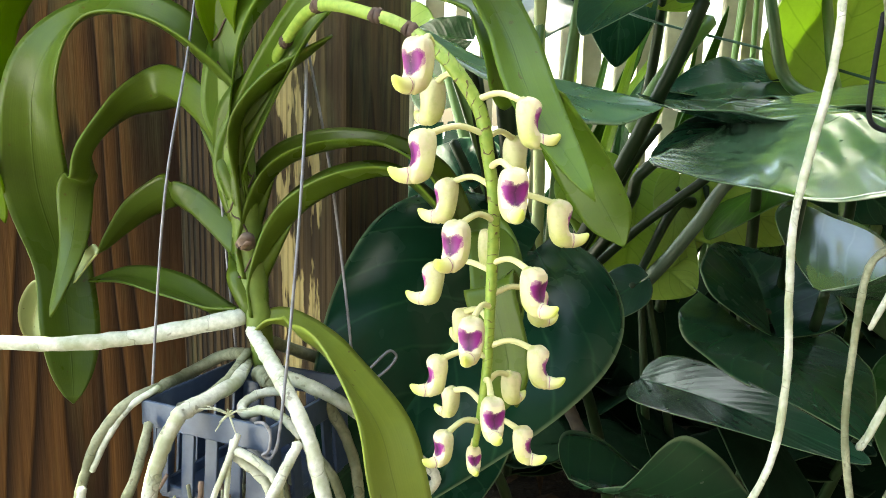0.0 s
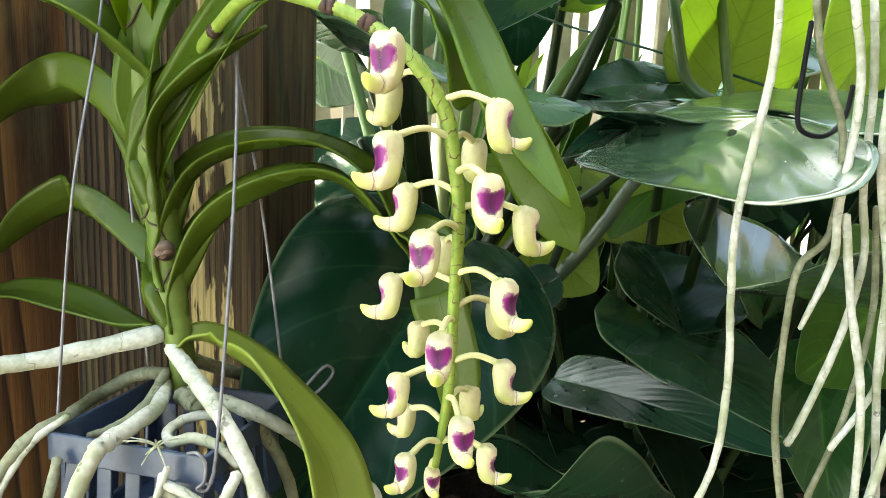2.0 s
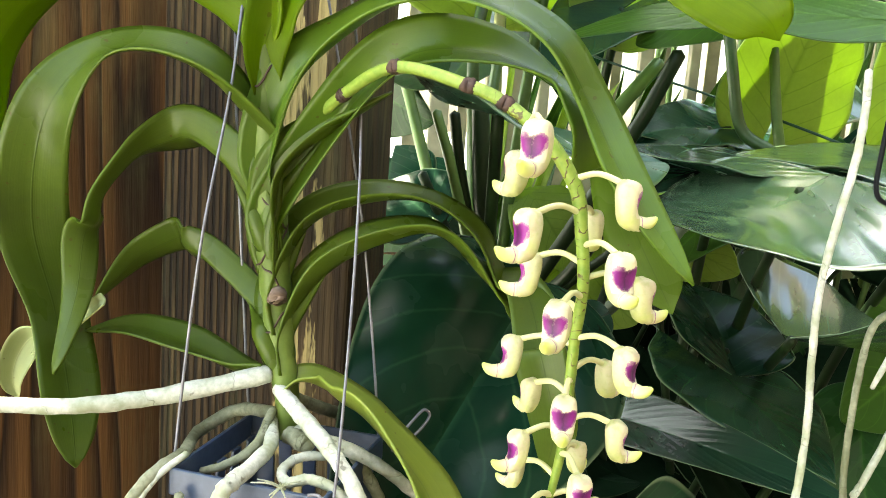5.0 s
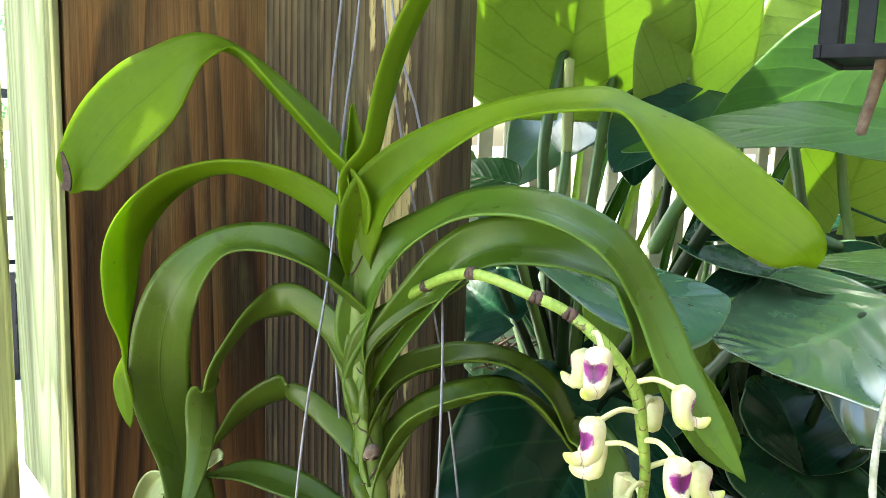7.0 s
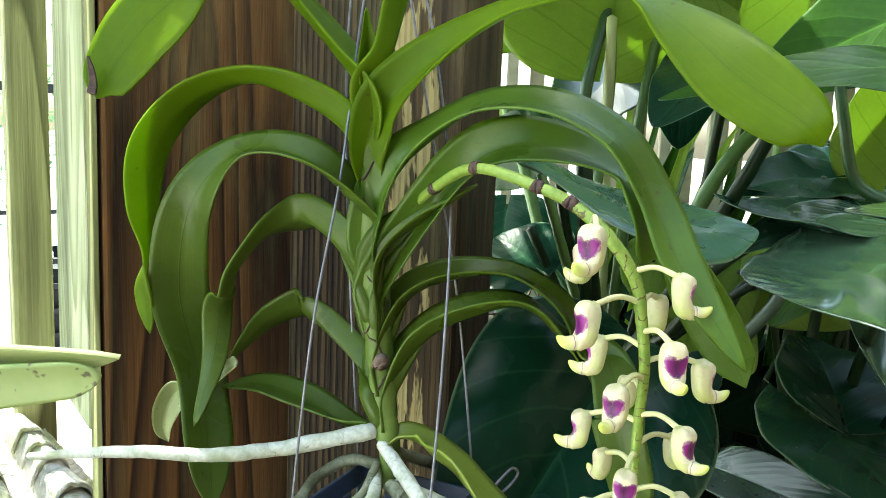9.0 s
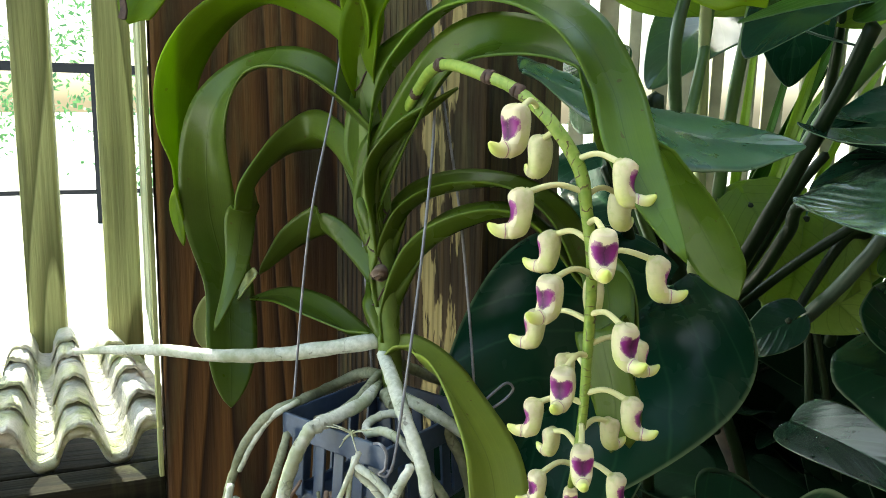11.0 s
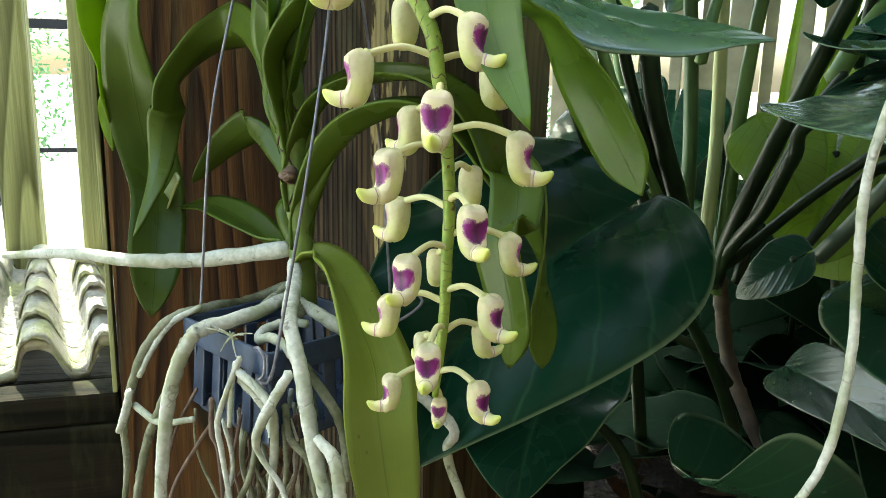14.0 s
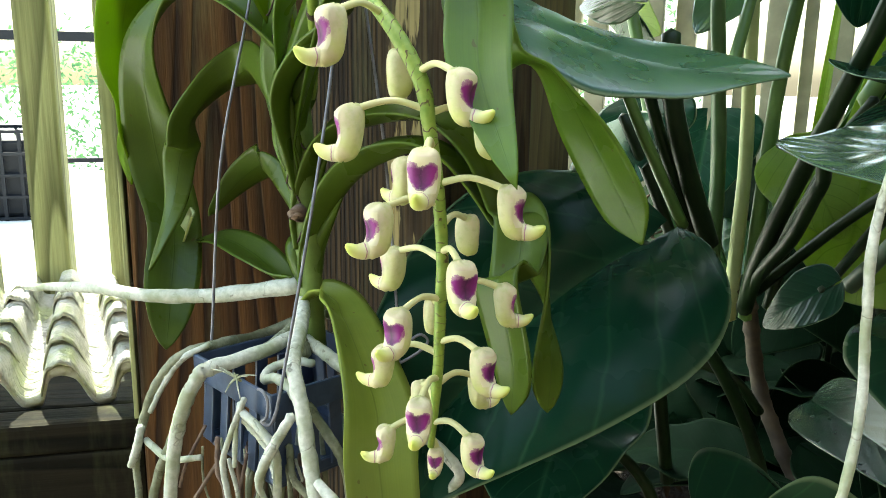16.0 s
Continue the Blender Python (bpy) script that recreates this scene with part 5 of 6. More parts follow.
phil_leaf((0.286, 0.709, 1.110), (0.326, 0.564, 1.061), 0.189, -49, PHIL_SHEEN, 0.014, 0.02, 4, (0.33, 0.86, 0.95), PETIOLE_DARK, lobe=0.49, gap=0.12, taper=1.0)
phil_leaf((0.302, 0.715, 1.125), (0.298, 0.800, 1.174), 0.15, 20, PHIL_DARK, 0.06, 0.25, 12, (0.4, 0.9, 0.9))
phil_leaf((0.202, 0.734, 1.050), (0.283, 0.488, 1.081), 0.058, -66, PHIL_GLOSS, 0.036, 0.263, 5, None, PETIOLE_DARK, lobe=0.06, taper=0.51, wave=0.012, gap=0.004)
phil_leaf((0.296, 0.700, 1.024), (0.252, 0.560, 0.994), 0.130, 14, PHIL_SHADED, 0.03, 0.05, 52, (0.33, 0.85, 0.75), PETIOLE_DARK, lobe=0.16, sag=0.1, taper=0.8)
phil_leaf((0.178, 0.647, 0.975), (0.333, 0.727, 0.923), 0.137, 64, PHIL_SHEEN, 0.026, 0.422, 6, (0.25, 0.8, 0.7), PETIOLE_DARK, lobe=0.29, sag=1.07, taper=0.44)
phil_leaf((0.005, 0.720, 1.008), (0.011, 0.580, 0.967), 0.17, 10, PHIL_DARK, 0.06, 0.1, 7, (0.1, 0.8, 0.8), wave=0.05)
phil_leaf((0.200, 0.808, 1.126), (0.156, 0.84, 1.079), 0.052, 40, PHIL_GLOSS, 0.05, 0.1, 23, (0.30, 0.95, 1.2))
phil_leaf((0.457, 1.040, 1.340), (0.226, 0.827, 1.326), 0.155, 70, PHIL_DARK, -0.028, 0.151, 8, (0.45, 1.0, 0.9), PETIOLE_DARK, taper=0.65)
phil_leaf((0.368, 0.704, 1.299), (0.183, 0.771, 1.321), 0.220, 83, PHIL_DARK, -0.082, 0.018, 9, (0.5, 1.0, 0.9), PETIOLE_DARK, lobe=0.21, sag=-0.23, taper=0.80)
phil_leaf((0.430, 0.600, 1.308), (0.288, 0.720, 1.314), 0.11, 72, PHIL_PALE, 0.05, 0.0, 10, (0.5, 0.9, 0.9))
phil_leaf((0.436, 0.946, 1.256), (0.297, 0.871, 1.167), 0.182, 88, PHIL_GREEN, 0.062, 0.029, 11, (0.4, 1.0, 0.9), lobe=0.18, sag=0.26, taper=0.58)
phil_leaf((0.307, 0.621, 1.164), (0.455, 0.637, 1.145), 0.215, -87, PHIL_PALE, 0.006, 0.317, 13, (0.42, 0.9, 0.9), PETIOLE_DARK, lobe=0.05, sag=-0.23, taper=0.43)
phil_leaf((0.544, 0.740, 1.134), (0.426, 0.700, 1.061), 0.17, 15, PHIL_GREEN, 0.06, 0.1, 14, (0.55, 0.9, 0.9), PETIOLE_DARK)
phil_leaf((0.463, 0.720, 1.055), (0.454, 0.660, 0.926), 0.10, 40, PHIL_MID, 0.06, 0.3, 24, (0.45, 0.9, 0.8))
phil_leaf((0.245, 1.000, 1.209), (0.221, 0.950, 1.092), 0.21, 0, PHIL_BACKLIT, 0.04, 0.1, 33, (0.3, 1.0, 0.5), label="green leaf, light from behind put into its colour")
phil_leaf((0.001, 1.100, 1.263), (-0.006, 1.050, 1.175), 0.13, 20, PHIL_DARK, 0.05, 0.1, 45)
phil_leaf((0.059, 1.250, 1.236), (0.057, 1.200, 1.123), 0.16, 10, PHIL_DARK, 0.05, 0.1, 46)
phil_leaf((-0.043, 1.100, 1.407), (0.015, 1.050, 1.356), 0.08, 30, PHIL_BACKLIT, 0.05, 0.1, 47)
phil_leaf((0.315, 0.950, 1.220), (0.413, 0.900, 1.168), 0.13, 30, PHIL_BACKLIT, 0.05, 0.1, 49, (0.45, 1.0, 0.6))
phil_leaf((0.252, 1.000, 1.142), (0.312, 0.950, 1.089), 0.14, 10, PHIL_BACKLIT, 0.05, 0.1, 50, (0.35, 1.0, 0.6))
phil_leaf((0.252, 0.960, 1.470), (0.150, 0.900, 1.385), 0.15, 55, PHIL_GLOSS, 0.06, 0.1, 61, (0.26, 1.05, 1.30))
phil_leaf((0.330, 0.860, 1.338), (0.222, 0.850, 1.315), 0.10, 62, PHIL_DARK, 0.06, 0.1, 62, (0.36, 0.98, 1.10))
phil_leaf((0.300, 0.760, 1.302), (0.195, 0.750, 1.263), 0.08, 70, PHIL_GLOSS, 0.05, 0.1, 63, (0.36, 0.92, 1.05))
phil_leaf((0.176, 0.960, 1.225), (0.222, 0.940, 1.150), 0.10, -15, PHIL_BACKLIT, 0.05, 0.1, 64, (0.16, 1.02, 1.05))
phil_leaf((0.285, 0.960, 1.215), (0.276, 0.940, 1.120), 0.055, 20, PHIL_BACKLIT, 0.05, 0.1, 65, (0.29, 1.02, 1.05))
rng = random.Random(83)
for k in range(26):
    x, y = rng.uniform(0.16, 0.62), rng.uniform(1.16, 1.46)
    lean, high = rng.uniform(0.02, 0.16), rng.uniform(1.36, 1.56)
    wide = rng.uniform(0.014, 0.030)
    put("blade", strap_leaf([((x, y, 1.02), wide * 0.7, rng.uniform(-40, 40), 0.8), ((x + lean * 0.3, y, 1.16), wide, rng.uniform(-40, 40), 0.7), ((x + lean * 0.7, y - 0.02, 1.30), wide, rng.uniform(-50, 50), 0.6), ((x + lean * 1.2, y - 0.03, high), wide * 0.25, rng.uniform(-60, 60), 0.4)], 0.5), rng.choice((PHIL_GREEN, PHIL_GREEN, PHIL_MID, PHIL_BACKLIT)), phil, "upright narrow green blade")
# upper leaves; light from behind is put into their bright colour
phil_leaf((0.118, 1.02, 1.52), (0.114, 0.850, 1.756), 0.30, 0, PHIL_BACKLIT, -0.06, 0.1, 15, (0.099, 0.960, 1.300), PETIOLE)
phil_leaf((0.267, 1.000, 1.502), (0.324, 0.950, 1.754), 0.17, 10, PHIL_BACKLIT, -0.06, 0.1, 16, (0.267, 1.050, 1.362), PETIOLE)
phil_leaf((0.497, 1.050, 1.588), (0.338, 1.000, 1.462), 0.2, 20, PHIL_BACKLIT, 0.06, 0.1, 17)
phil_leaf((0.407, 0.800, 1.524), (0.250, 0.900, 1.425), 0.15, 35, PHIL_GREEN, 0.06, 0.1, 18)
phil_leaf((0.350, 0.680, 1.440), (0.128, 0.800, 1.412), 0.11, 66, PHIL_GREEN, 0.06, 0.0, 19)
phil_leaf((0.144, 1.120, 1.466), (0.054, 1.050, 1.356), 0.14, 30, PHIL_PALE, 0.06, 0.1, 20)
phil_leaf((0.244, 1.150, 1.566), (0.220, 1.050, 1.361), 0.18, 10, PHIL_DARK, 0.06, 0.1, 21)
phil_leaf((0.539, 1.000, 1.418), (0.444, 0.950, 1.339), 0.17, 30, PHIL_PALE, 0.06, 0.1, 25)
phil_leaf((0.010, 1.100, 1.529), (0.014, 1.000, 1.689), 0.17, 30, PHIL_BACKLIT, 0.06, 0.1, 26)
phil_leaf((0.421, 0.880, 1.366), (0.446, 0.820, 1.514), 0.19, 10, PHIL_BACKLIT, -0.05, 0.1, 30)
phil_leaf((0.611, 0.850, 1.455), (0.547, 0.880, 1.326), 0.15, 20, PHIL_BACKLIT, 0.05, 0.1, 31)
phil_leaf((0.011, 0.850, 1.375), (-0.046, 0.900, 1.377), 0.06, 40, PHIL_MID, 0.06, 0.05, 27)
phil_leaf((-0.024, 1.000, 1.352), (0.035, 0.950, 1.322), 0.10, 30, PHIL_MID, 0.06, 0.1, 28)
phil_leaf((0.020, 0.850, 1.227), (-0.024, 0.900, 1.251), 0.12, 30, PHIL_DARK, 0.06, 0.1, 29)

# water drops resting on the two shiny leaves
rng = random.Random(77)
blades = [c for c in phil.children if c.name.startswith("leaf")]
for wet, count in ((blades[1], 16), (blades[5], 12)):
    spots = [v.co.copy() for v in wet.data.vertices[:len(wet.data.vertices) // 2] if v.normal.z > 0.3]
    if wet is blades[5]:
        spots = [p for p in spots if p.x < 0.226]
    for k in range(count if spots else 0):
        p = rng.choice(spots)
        r = rng.uniform(0.0008, 0.0024)
        d = put("drop", tube_mesh("drop", [p + Vector((0, 0, 0.0004)), p + Vector((0, 0, 0.0010)), p + Vector((0, 0, 0.0016))], [r, r * 0.85, r * 0.3], 9, 2), WATER)
        d.parent = wet

# stalks of leaves that stand higher up
def stalk(pts, r, mt):
    put("stalk", tube_mesh("stalk", pts, [r * (0.9 + 0.06 * k) for k in range(len(pts))], 9, 6, 0.03), mt, phil)


stalk([(0.110, 1.020, 1.535), (0.082, 0.980, 1.425), (0.087, 0.980, 1.320), (0.096, 0.980, 1.202), (0.098, 0.97, 1.04)], 0.0078, PETIOLE_GREEN)
stalk([(0.112, 1.000, 1.520), (0.114, 1.000, 1.427), (0.118, 1.000, 1.311), (0.1225, 1.000, 1.201), (0.120, 0.99, 1.04)], 0.0072, PETIOLE_PALE)
stalk([(0.178, 1.030, 1.510), (0.164, 1.020, 1.429), (0.149, 1.000, 1.311), (0.143, 1.000, 1.202), (0.138, 1.000, 1.04)], 0.0075, PETIOLE)
stalk([(0.230, 0.740, 1.403), (0.213, 0.770, 1.340), (0.190, 0.800, 1.273), (0.167, 0.840, 1.203), (0.145, 0.900, 1.125), (0.136, 0.970, 1.059)], 0.0076, PETIOLE_DARK)
stalk([(0.226, 0.845, 1.290), (0.206, 0.860, 1.255), (0.181, 0.890, 1.187), (0.151, 0.930, 1.114)], 0.0055, PETIOLE_DARK)
stalk([(0.236, 0.760, 1.284), (0.193, 0.770, 1.247), (0.190, 0.790, 1.224), (0.185, 0.800, 1.208), (0.171, 0.840, 1.163), (0.146, 0.910, 1.109), (0.137, 0.970, 1.059)], 0.0062, PETIOLE_DARK)
stalk([(0.290, 0.820, 1.253), (0.261, 0.830, 1.227), (0.215, 0.860, 1.180), (0.172, 0.900, 1.125), (0.145, 0.950, 1.084)], 0.0052, PETIOLE_DARK)
stalk([(0.335, 0.770, 1.300), (0.288, 0.800, 1.238), (0.265, 0.810, 1.197), (0.243, 0.830, 1.155), (0.224, 0.850, 1.123)], 0.0068, PETIOLE_BLUE)
stalk([(0.091, 0.930, 1.005), (0.134, 0.950, 0.982), (0.162, 0.980, 0.938)], 0.006, PETIOLE_DARK)
stalk([(0.058, 0.800, 1.343), (0.063, 0.800, 1.290), (0.077, 0.830, 1.223), (0.099, 0.880, 1.146)], 0.0095, PETIOLE_DARK)
stalk([(0.012, 0.780, 1.333), (0.028, 0.780, 1.289), (0.051, 0.810, 1.229), (0.076, 0.850, 1.166)], 0.0055, PETIOLE)
stalk([(0.033, 0.800, 1.333), (0.042, 0.810, 1.289), (0.066, 0.840, 1.211), (0.088, 0.880, 1.145)], 0.0060, PETIOLE_DARK)
stalk([(-0.015, 0.950, 1.402), (0.000, 0.950, 1.362), (0.049, 0.900, 1.192), (0.076, 0.880, 1.122)], 0.007, PETIOLE)
stalk([(0.012, 0.850, 1.269), (0.047, 0.850, 1.198), (0.069, 0.850, 1.146)], 0.006, PETIOLE_DARK)
stalk([(0.315, 0.980, 1.415), (0.263, 0.980, 1.347), (0.230, 0.980, 1.284)], 0.010, PETIOLE)
stalk([(0.392, 0.856, 1.430), (0.401, 0.850, 1.364), (0.417, 0.850, 1.298), (0.440, 0.850, 1.160)], 0.006, PETIOLE)
stalk([(0.312, 0.810, 1.440), (0.318, 0.800, 1.393), (0.335, 0.800, 1.339), (0.361, 0.780, 1.318)], 0.0062, PETIOLE_GREEN)

# ringed trunk of the old plant
tp = spline([(0.136, 0.990, 1.074), (0.141, 1.000, 1.053), (0.161, 1.020, 0.951), (0.208, 0.990, 0.856), (0.242, 0.960, 0.807), (0.25, 0.97, 0.36)], 12)
put("trunk", tube_mesh("trunk", tp, [0.0085 + 0.0012 * ((k % 4) == 0) for k in range(len(tp))], 12, 2, 0.05), TRUNK, phil, "ringed pale brown trunk")

rng = random.Random(21)
LC = np.array((0.044, 0.950, 1.156))
for k in range(26):
    p = LC + np.array((rng.gauss(0, 0.022), rng.gauss(0, 0.02), rng.gauss(0, 0.010)))
    d = unit(np.array((rng.gauss(0, 1), rng.gauss(0, 0.7), rng.gauss(0, 0.35)))) * rng.uniform(0.012, 0.035)
    bend = np.array((rng.gauss(0, 0.006), 0, rng.gauss(0, 0.006)))
    put("dry_strip", tube_mesh("dry_strip", [p - d, p + bend, p + d], [0.0010, 0.0018, 0.0007], 5, 3), rng.choice((DRY, LITTER, LITTER)), phil, "dry fallen strip caught in the plant")
# dry leaves and bark lying on the bed
rng = random.Random(31)
lv, lq = [], []
for k in range(380):
    c = np.array((rng.uniform(-0.15, 1.5), rng.uniform(0.90, 1.48), 0.735 + rng.uniform(0, 0.03)))
    a, tilt = rng.uniform(0, 6.28), rng.gauss(0, 0.35)
    d = np.array((math.cos(a), math.sin(a), tilt)) * rng.uniform(0.015, 0.045)
    w = np.array((-math.sin(a), math.cos(a), rng.gauss(0, 0.4))) * rng.uniform(0.004, 0.014)
    b = len(lv)
    up = np.array((0, 0, rng.uniform(0.002, 0.010)))
    lv += [c - d, c - w + up, c + w + up, c + d, c - up * 0.6]
    lq += [(b, b + 1, b + 2), (b + 1, b + 3, b + 2), (b, b + 2, b + 4), (b + 2, b + 3, b + 4), (b + 3, b + 1, b + 4), (b + 1, b, b + 4)]
litter = put("leaf_litter", mesh_from("leaf_litter", lv, lq, smooth=False), LITTER)
tagged(litter, "dry brown leaves and bark lying on the dark bed", "litter", kind="stuff")

# deeper foliage that closes the view towards the boards
rng = random.Random(11)
back = thing("philodendron", "crowded philodendron leaves darkened for bed shade, with added unseen leaves overhead", "philodendron")
for k in range(190):
    x, y, z = rng.uniform(-0.10, 1.5), rng.uniform(1.0, 1.46), rng.uniform(0.58, 1.36)
    if z > (1.19 if x < 0.45 else 1.30 if x < 0.7 else 1.4):
        continue
    a = rng.uniform(0, 6.28)
    tip = (x + 0.11 * math.cos(a), y - rng.uniform(0.02, 0.1), z - rng.uniform(0.02, 0.14))
    phil_leaf((x, y, z), tip, rng.uniform(0.11, 0.19), rng.uniform(-50, 50), rng.choice((PHIL_SHADED, PHIL_SHADED, PHIL_DARK, PHIL_MID) if z > 1.1 else (PHIL_SHADED,)), 0.08, 0.1, 100 + k, (x + rng.uniform(-0.05, 0.05), y + 0.16, z - 0.22), PETIOLE_DARK, back, radius=0.004, fine=False)
# low leaves added over the soil; their near-black colour stands for its shade
for k in range(60):
    x, y, z = rng.uniform(-0.10, 0.75), rng.uniform(0.86, 1.25), rng.uniform(0.79, 0.93)
    a = rng.uniform(-0.7, 0.7) + (math.pi if k % 2 else 0)
    tip = (x + 0.11 * math.cos(a), y + 0.11 * math.sin(a), z - rng.uniform(0.0, 0.04))
    phil_leaf((x, y, z), tip, rng.uniform(0.12, 0.17), rng.uniform(70, 110), PHIL_SHADED, 0.08, 0.1, 700 + k, None, plant=back, fine=False)
# its crown, spreading over the bed, mostly out of view and added to shade it
for k in range(90):
    x, y, z = rng.uniform(0.5, 2.0), rng.uniform(1.1, 1.48), rng.uniform(1.45, 2.1)
    if z < 1.75 and x < 0.85:
        continue
    a = rng.uniform(0, 6.28)
    tip = (x + 0.2 * math.cos(a), y + 0.2 * math.sin(a), z - rng.uniform(0.0, 0.08))
    phil_leaf((x, y, z), tip, rng.uniform(0.20, 0.28), rng.uniform(60, 110), rng.choice((PHIL_BACKLIT, PHIL_MID)), 0.08, 0.1, 300 + k, (x + rng.uniform(-0.1, 0.1), min(1.5, y + 0.2), 0.36), PETIOLE, back, radius=0.006, fine=False)

# unseen broad leaves added higher up, that keep the sun off the bed
for k in range(30):
    x, y, z = rng.uniform(-0.40, 0.12), rng.uniform(0.74, 1.05), rng.uniform(1.86, 2.15)
    a = rng.uniform(0, 6.28)
    tip = (x + 0.16 * math.cos(a), y + 0.10 * math.sin(a), z - rng.uniform(0.0, 0.10))
    phil_leaf((x, y, z), tip, rng.uniform(0.20, 0.30), rng.uniform(60, 110), rng.choice((PHIL_BACKLIT, PHIL_MID, PHIL_DARK)), 0.08, 0.1, 500 + k, (x + rng.uniform(-0.1, 0.1), min(1.5, y + 0.35), 1.7), PETIOLE, back, radius=0.006, fine=False)

# second unseen layer, added to keep sun off the soil further back
for k in range(44):
    x, y, z = rng.uniform(-0.50, 0.20), rng.uniform(1.36, 1.70), rng.uniform(1.98, 2.22)
    a = rng.uniform(-0.9, 0.9) + (math.pi if k % 2 else 0)
    tip = (x + 0.16 * math.cos(a), y + 0.14 * math.sin(a), z - rng.uniform(0.0, 0.06))
    phil_leaf((x, y, z), tip, rng.uniform(0.20, 0.28), rng.uniform(70, 110), rng.choice((PHIL_MID, PHIL_DARK)), 0.08, 0.1, 600 + k, None, plant=back, fine=False)

# ---- neighbouring orchid in a black basket with hanging roots ----
black = thing("hanging_basket", "black plastic net basket with long pale roots hanging from it", "basket")
PB = Vector((0.167, 0.500, 1.486))
PBM = Matrix.Translation(PB) @ Matrix.Rotation(radians(-38), 4, "Z")
for i in range(5):
    f = put("slat", box_mesh("slat", (0.011, 0.003, 0.10), 0.0008, (0.006 + i * 0.0205, 0, 0.052)), BLACK, black)
    f.matrix_local = PBM
    f = put("slat", box_mesh("slat", (0.003, 0.011, 0.10), 0.0008, (0.0, 0.008 + i * 0.0205, 0.052)), BLACK, black)
    f.matrix_local = PBM
    f = put("slat", box_mesh("slat", (0.003, 0.011, 0.10), 0.0008, (0.094, 0.008 + i * 0.0205, 0.052)), BLACK, black)
    f.matrix_local = PBM
for a, sz in (((0.047, 0, 0), (0.1, 0.004, 0.009)), ((0.047, 0.094, 0), (0.1, 0.004, 0.009)), ((0, 0.047, 0), (0.004, 0.1, 0.009)), ((0.094, 0.047, 0), (0.004, 0.1, 0.009)), ((0.047, 0, 0.1), (0.1, 0.004, 0.012)), ((0.047, 0.047, 0), (0.09, 0.09, 0.003))):
    f = put("band", box_mesh("band", sz, 0.001, a), BLACK, black)
    f.matrix_local = PBM


def hang(points, radii, seed, material=ROOT):
    root(points, [0.76 * r for r in radii], material, black, seed)


hang([(0.215, 0.450, 1.373), (0.213, 0.445, 1.348), (0.208, 0.440, 1.320), (0.200, 0.437, 1.283), (0.193, 0.433, 1.245), (0.194, 0.432, 1.203), (0.196, 0.430, 1.164), (0.192, 0.425, 1.122), (0.182, 0.420, 1.096), (0.166, 0.415, 1.073), (0.149, 0.410, 1.051)], [0.0032] * 4 + [0.003] * 4 + [0.0028] * 3, 31)
hang([(0.244, 0.460, 1.372), (0.251, 0.460, 1.341), (0.271, 0.460, 1.296), (0.270, 0.460, 1.238), (0.252, 0.460, 1.216), (0.248, 0.460, 1.170), (0.246, 0.455, 1.113), (0.257, 0.450, 1.046)], [0.003] * 8, 32, ROOT_DULL)
hang([(0.261, 0.450, 1.372), (0.270, 0.450, 1.335), (0.271, 0.450, 1.300), (0.267, 0.450, 1.253), (0.267, 0.450, 1.222), (0.251, 0.450, 1.181)], [0.0034] * 5 + [0.002], 33)
hang([(0.280, 0.460, 1.375), (0.287, 0.460, 1.327), (0.289, 0.460, 1.263), (0.295, 0.460, 1.221), (0.285, 0.460, 1.170), (0.266, 0.460, 1.118), (0.258, 0.460, 1.103)], [0.0032] * 7, 34)
hang([(0.272, 0.450, 1.250), (0.283, 0.450, 1.195), (0.291, 0.445, 1.153), (0.293, 0.440, 1.111), (0.295, 0.440, 1.050)], [0.0034] * 5, 35)
hang([(0.307, 0.470, 1.253), (0.314, 0.470, 1.183), (0.299, 0.465, 1.116), (0.279, 0.460, 1.072), (0.270, 0.460, 1.040)], [0.0028] * 5, 36, ROOT_DULL)
hang([(0.315, 0.460, 1.222), (0.316, 0.460, 1.171), (0.314, 0.460, 1.137), (0.285, 0.455, 1.101)], [0.003] * 4, 37)
hang([(0.319, 0.440, 1.144), (0.309, 0.440, 1.095), (0.299, 0.440, 1.050)], [0.004] * 3, 38)
hang([(0.291, 0.450, 1.356), (0.291, 0.450, 1.281), (0.305, 0.450, 1.213), (0.307, 0.450, 1.151), (0.321, 0.450, 1.044)], [0.0034] * 5, 39)
hang([(0.224, 0.520, 1.487), (0.216, 0.515, 1.460), (0.207, 0.510, 1.435)], [0.006, 0.0055, 0.005], 40, DRY)
put("hook", tube_mesh("hook", [(0.249, 0.470, 1.361), (0.247, 0.470, 1.328), (0.247, 0.470, 1.304), (0.254, 0.470, 1.296), (0.268, 0.470, 1.296), (0.285, 0.480, 1.307), (0.288, 0.480, 1.326)], [0.0016] * 7, 7, 6), BLACK, black, "black wire hook")

# thin green garden cable
cable = put("cable", tube_mesh("cable", [(0.200, 1.050, 1.443), (0.252, 1.020, 1.417), (0.367, 0.950, 1.380), (0.445, 0.850, 1.343), (0.510, 0.780, 1.311), (0.565, 0.720, 1.283)], [0.0016] * 6, 6, 8), CABLE)
tagged(cable, "thin dark green garden cable strung behind the leaves", "cable")

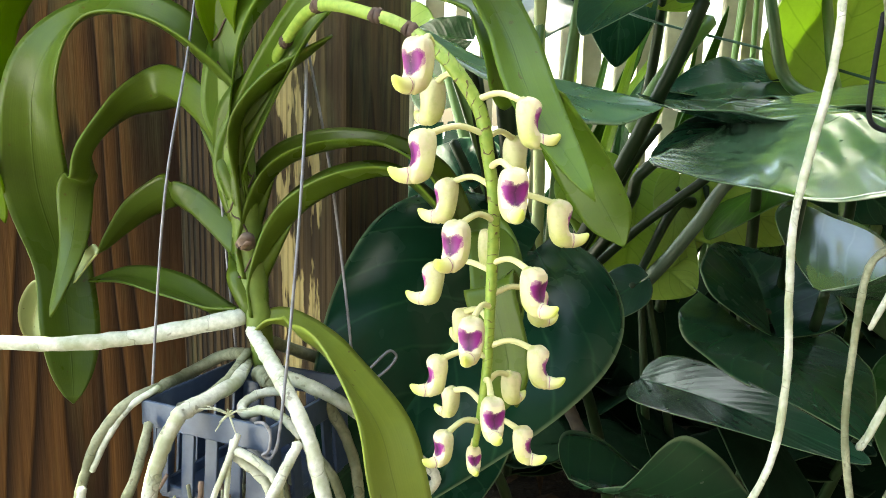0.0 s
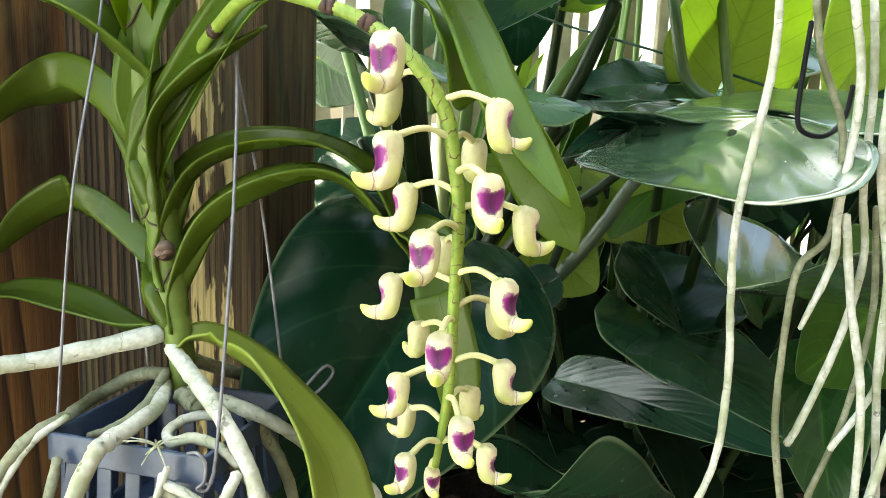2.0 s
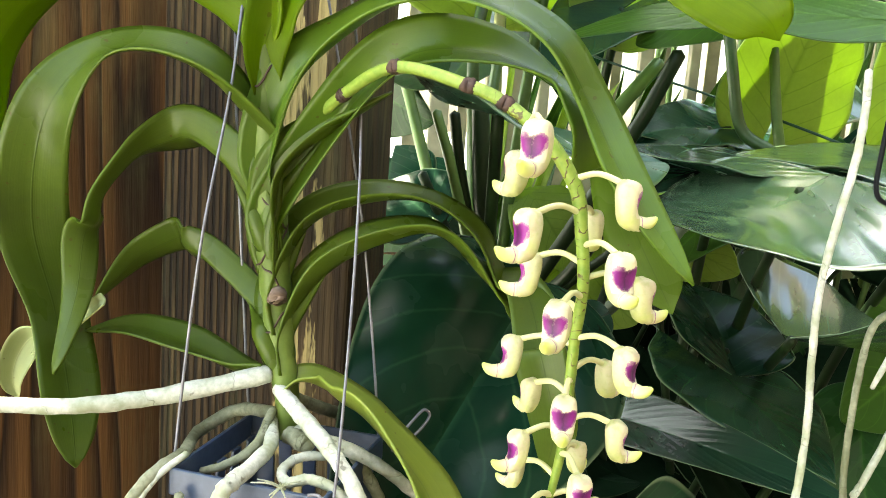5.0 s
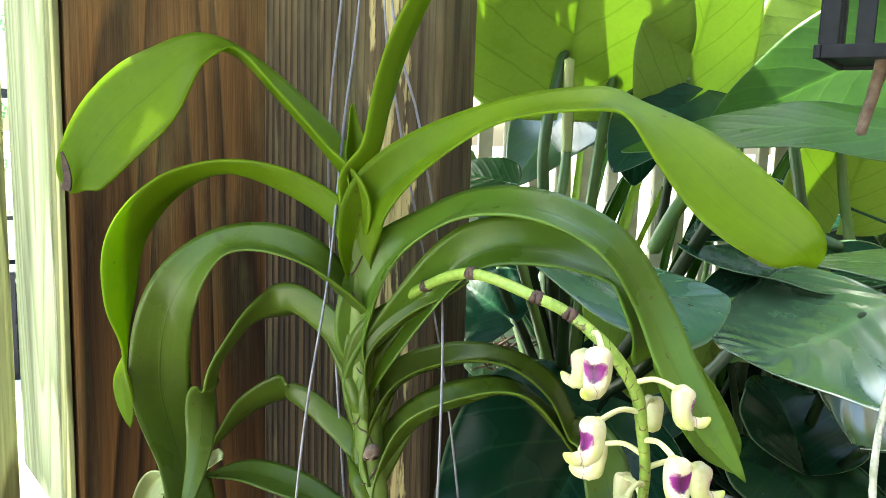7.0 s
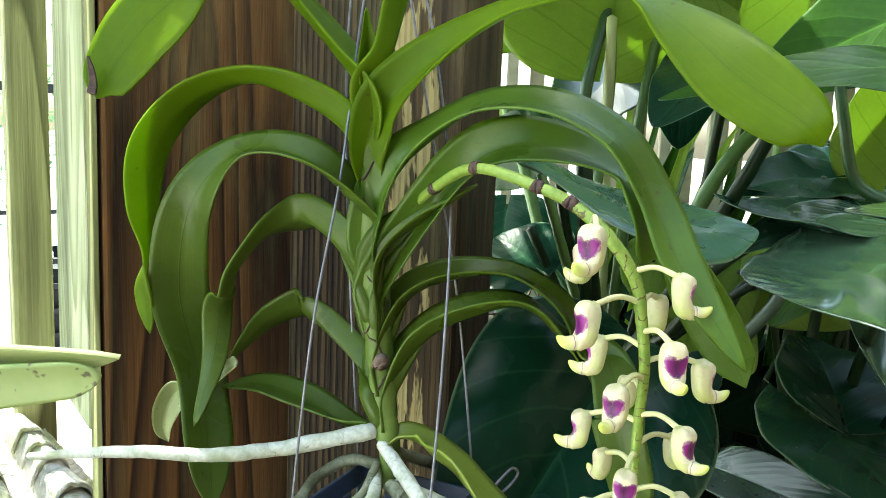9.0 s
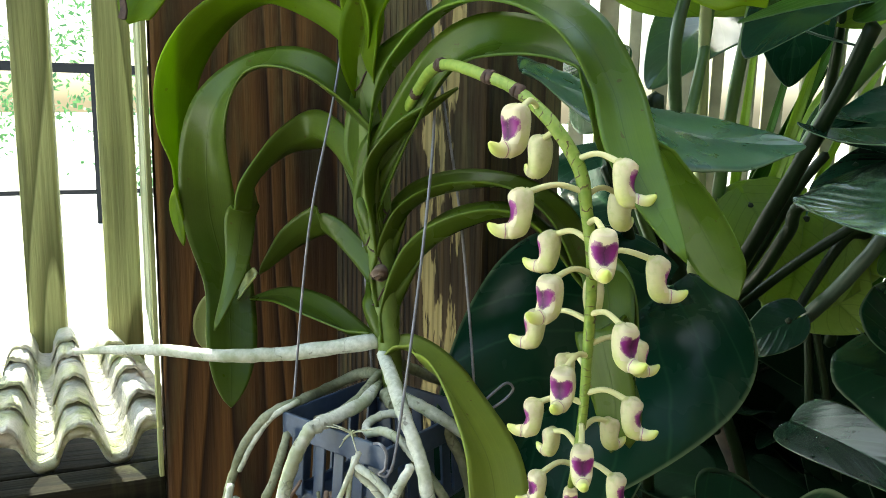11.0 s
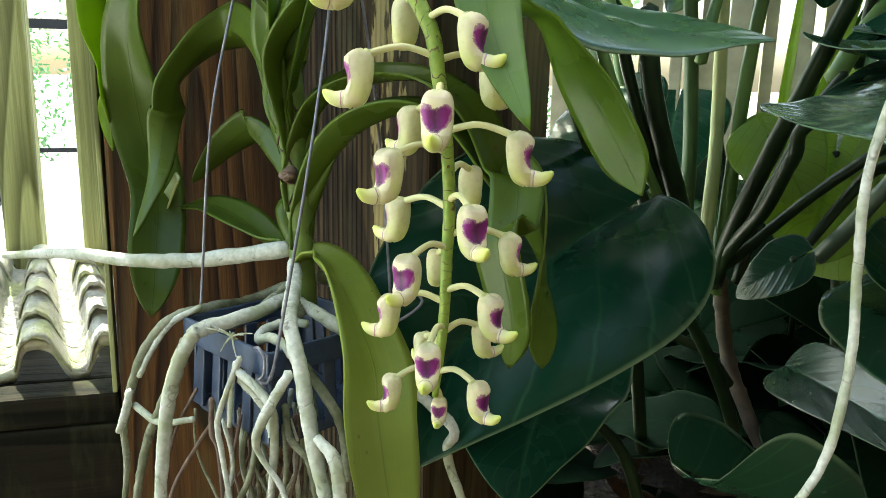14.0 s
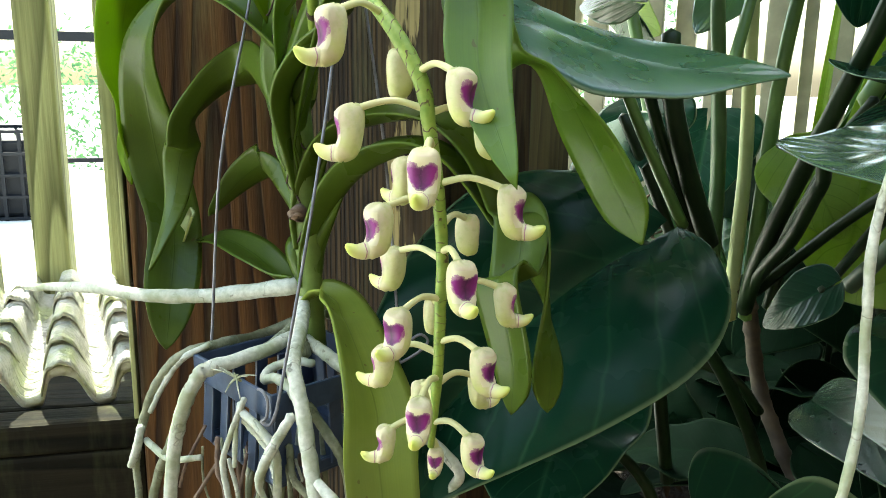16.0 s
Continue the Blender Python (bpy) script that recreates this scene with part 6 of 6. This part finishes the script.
# ---- clam shell on the ledge ----
def shell_point(s_, v, lift=0.0):
    """A point of the fluted shell: s_ along its front edge, v from the edge back to the hinge."""
    fold = math.tanh(1.7 * (math.cos((s_ - 0.008) / 0.060 * 2 * math.pi) + 0.12)) / 0.955
    s2 = 0.10 + (s_ - 0.10) * (1 - 0.40 * v)
    amp = 0.0175 * (1 - 0.45 * v)
    return (-s2, 0.034 + 0.11 * v - 0.007 * fold * (1 - v) - lift * 0.9, 1.0165 + amp * (1 + fold) + 0.070 * v ** 0.85 + lift)


def sheet(name, grid, under):
    """A closed sheet from a grid of points; under gives the drop of the lower face at each row."""
    R_, C_ = len(grid), len(grid[0])
    verts = [p for row in grid for p in row]
    for i, row in enumerate(grid):
        for j, p in enumerate(row):
            u = under(i, j) if callable(under) else under[i]
            verts.append((p[0], p[1] + min(u, 0.006) * 0.5, p[2] - u))
    n, faces = R_ * C_, []
    for i in range(R_ - 1):
        for j in range(C_ - 1):
            a = i * C_ + j
            faces.append((a, a + C_, a + C_ + 1, a + 1))
            faces.append((n + a + 1, n + a + C_ + 1, n + a + C_, n + a))
    for j in range(C_ - 1):
        faces.append((j, j + 1, n + j + 1, n + j))
        a = (R_ - 1) * C_ + j
        faces.append((a + 1, a, n + a, n + a + 1))
    for i in range(R_ - 1):
        a, b = i * C_, i * C_ + C_ - 1
        faces.append((a + C_, a, n + a, n + a + C_))
        faces.append((b, b + C_, n + b + C_, n + b))
    return mesh_from(name, verts, faces)


shell = thing("clam_shell", "large fluted white clam shell with green algae on the ledge", "shell")
body_grid = [[shell_point(-0.03 + 0.26 * i / 130, j / 30, 0.0008 * math.sin(j * 1.9 + 2 * math.sin(i * 0.4))) for i in range(131)] for j in range(31)]
put("shell_body", sheet("shell_body", body_grid, lambda i, j: 0.0050 + 0.004 * max(0.0, 1 - i / 12) ** 2), SHELL, shell).matrix_local = LEFT
rng = random.Random(8)
for k in range(0, 4):
    for v in (0.0, 0.24, 0.46, 0.66, 0.84):
        v = max(0.0, v + rng.uniform(-0.05, 0.05))
        ridge, tall = 0.008 + 0.060 * k + rng.uniform(-0.003, 0.003), rng.uniform(0.005, 0.010) * (1 - 0.25 * v)
        reach = rng.uniform(0.30, 0.38)
        grid = []
        for b in np.linspace(1, 0, 7):
            row = []
            for a in np.linspace(-1, 1, 19):
                wob = 0.0018 * math.sin(a * 5 + k * 2 + v * 30) + 0.0009 * math.sin(a * 13 + v * 50)
                row.append(shell_point(ridge + a * 0.060 * (reach - 0.06 * (1 - b)), v + 0.20 * (1 - b), tall * b ** 1.4 * max(0.0, 1 - a ** 4) ** 0.5 + wob * b + 0.0006))
            grid.append(row)
        put("scale", sheet("scale", grid, [0.0025 + 0.0015 * b for b in np.linspace(1, 0, 7)]), SHELL, shell).matrix_local = LEFT

# pale leaf of a plant close by, and a pale curled leaf by the board
pale = thing("leaf_plant", "pale spotted fleshy leaf reaching in from beside", "leaf")
put("leaf", strap_leaf([((-0.36, 0.20, 1.285), 0.030, 35, 0.5), ((-0.28, 0.195, 1.292), 0.030, 35, 0.5), ((-0.21, 0.19, 1.299), 0.020, 35, 0.5), ((-0.164, 0.185, 1.304), 0.003, 35, 0.3)], 0.4), PALE_LEAF, pale)
put("folded_side", strap_leaf([((-0.36, 0.190, 1.2755), 0.017, 8, 0.3), ((-0.28, 0.186, 1.2835), 0.016, 8, 0.3), ((-0.21, 0.185, 1.2925), 0.014, 8, 0.3), ((-0.180, 0.184, 1.2970), 0.011, 8, 0.3), ((-0.169, 0.184, 1.2985), 0.008, 8, 0.2)], 0.3, wave=0.04), SPOTTED_LEAF, pale, "greenish folded leaf side with brown spots")

put("leaf", strap_leaf([((-0.217, 0.500, 1.209), 0.008, 30, 0.6), ((-0.255, 0.530, 1.177), 0.016, 20, 0.6), ((-0.270, 0.540, 1.173), 0.022, 10, 0.8), ((-0.279, 0.540, 1.160), 0.022, 0, 0.9), ((-0.282, 0.540, 1.144), 0.014, 0, 0.9), ((-0.279, 0.542, 1.132), 0.002, 0, 0.5)], 0.8), PALE_LEAF, orchid, "pale yellowish curled old leaf")
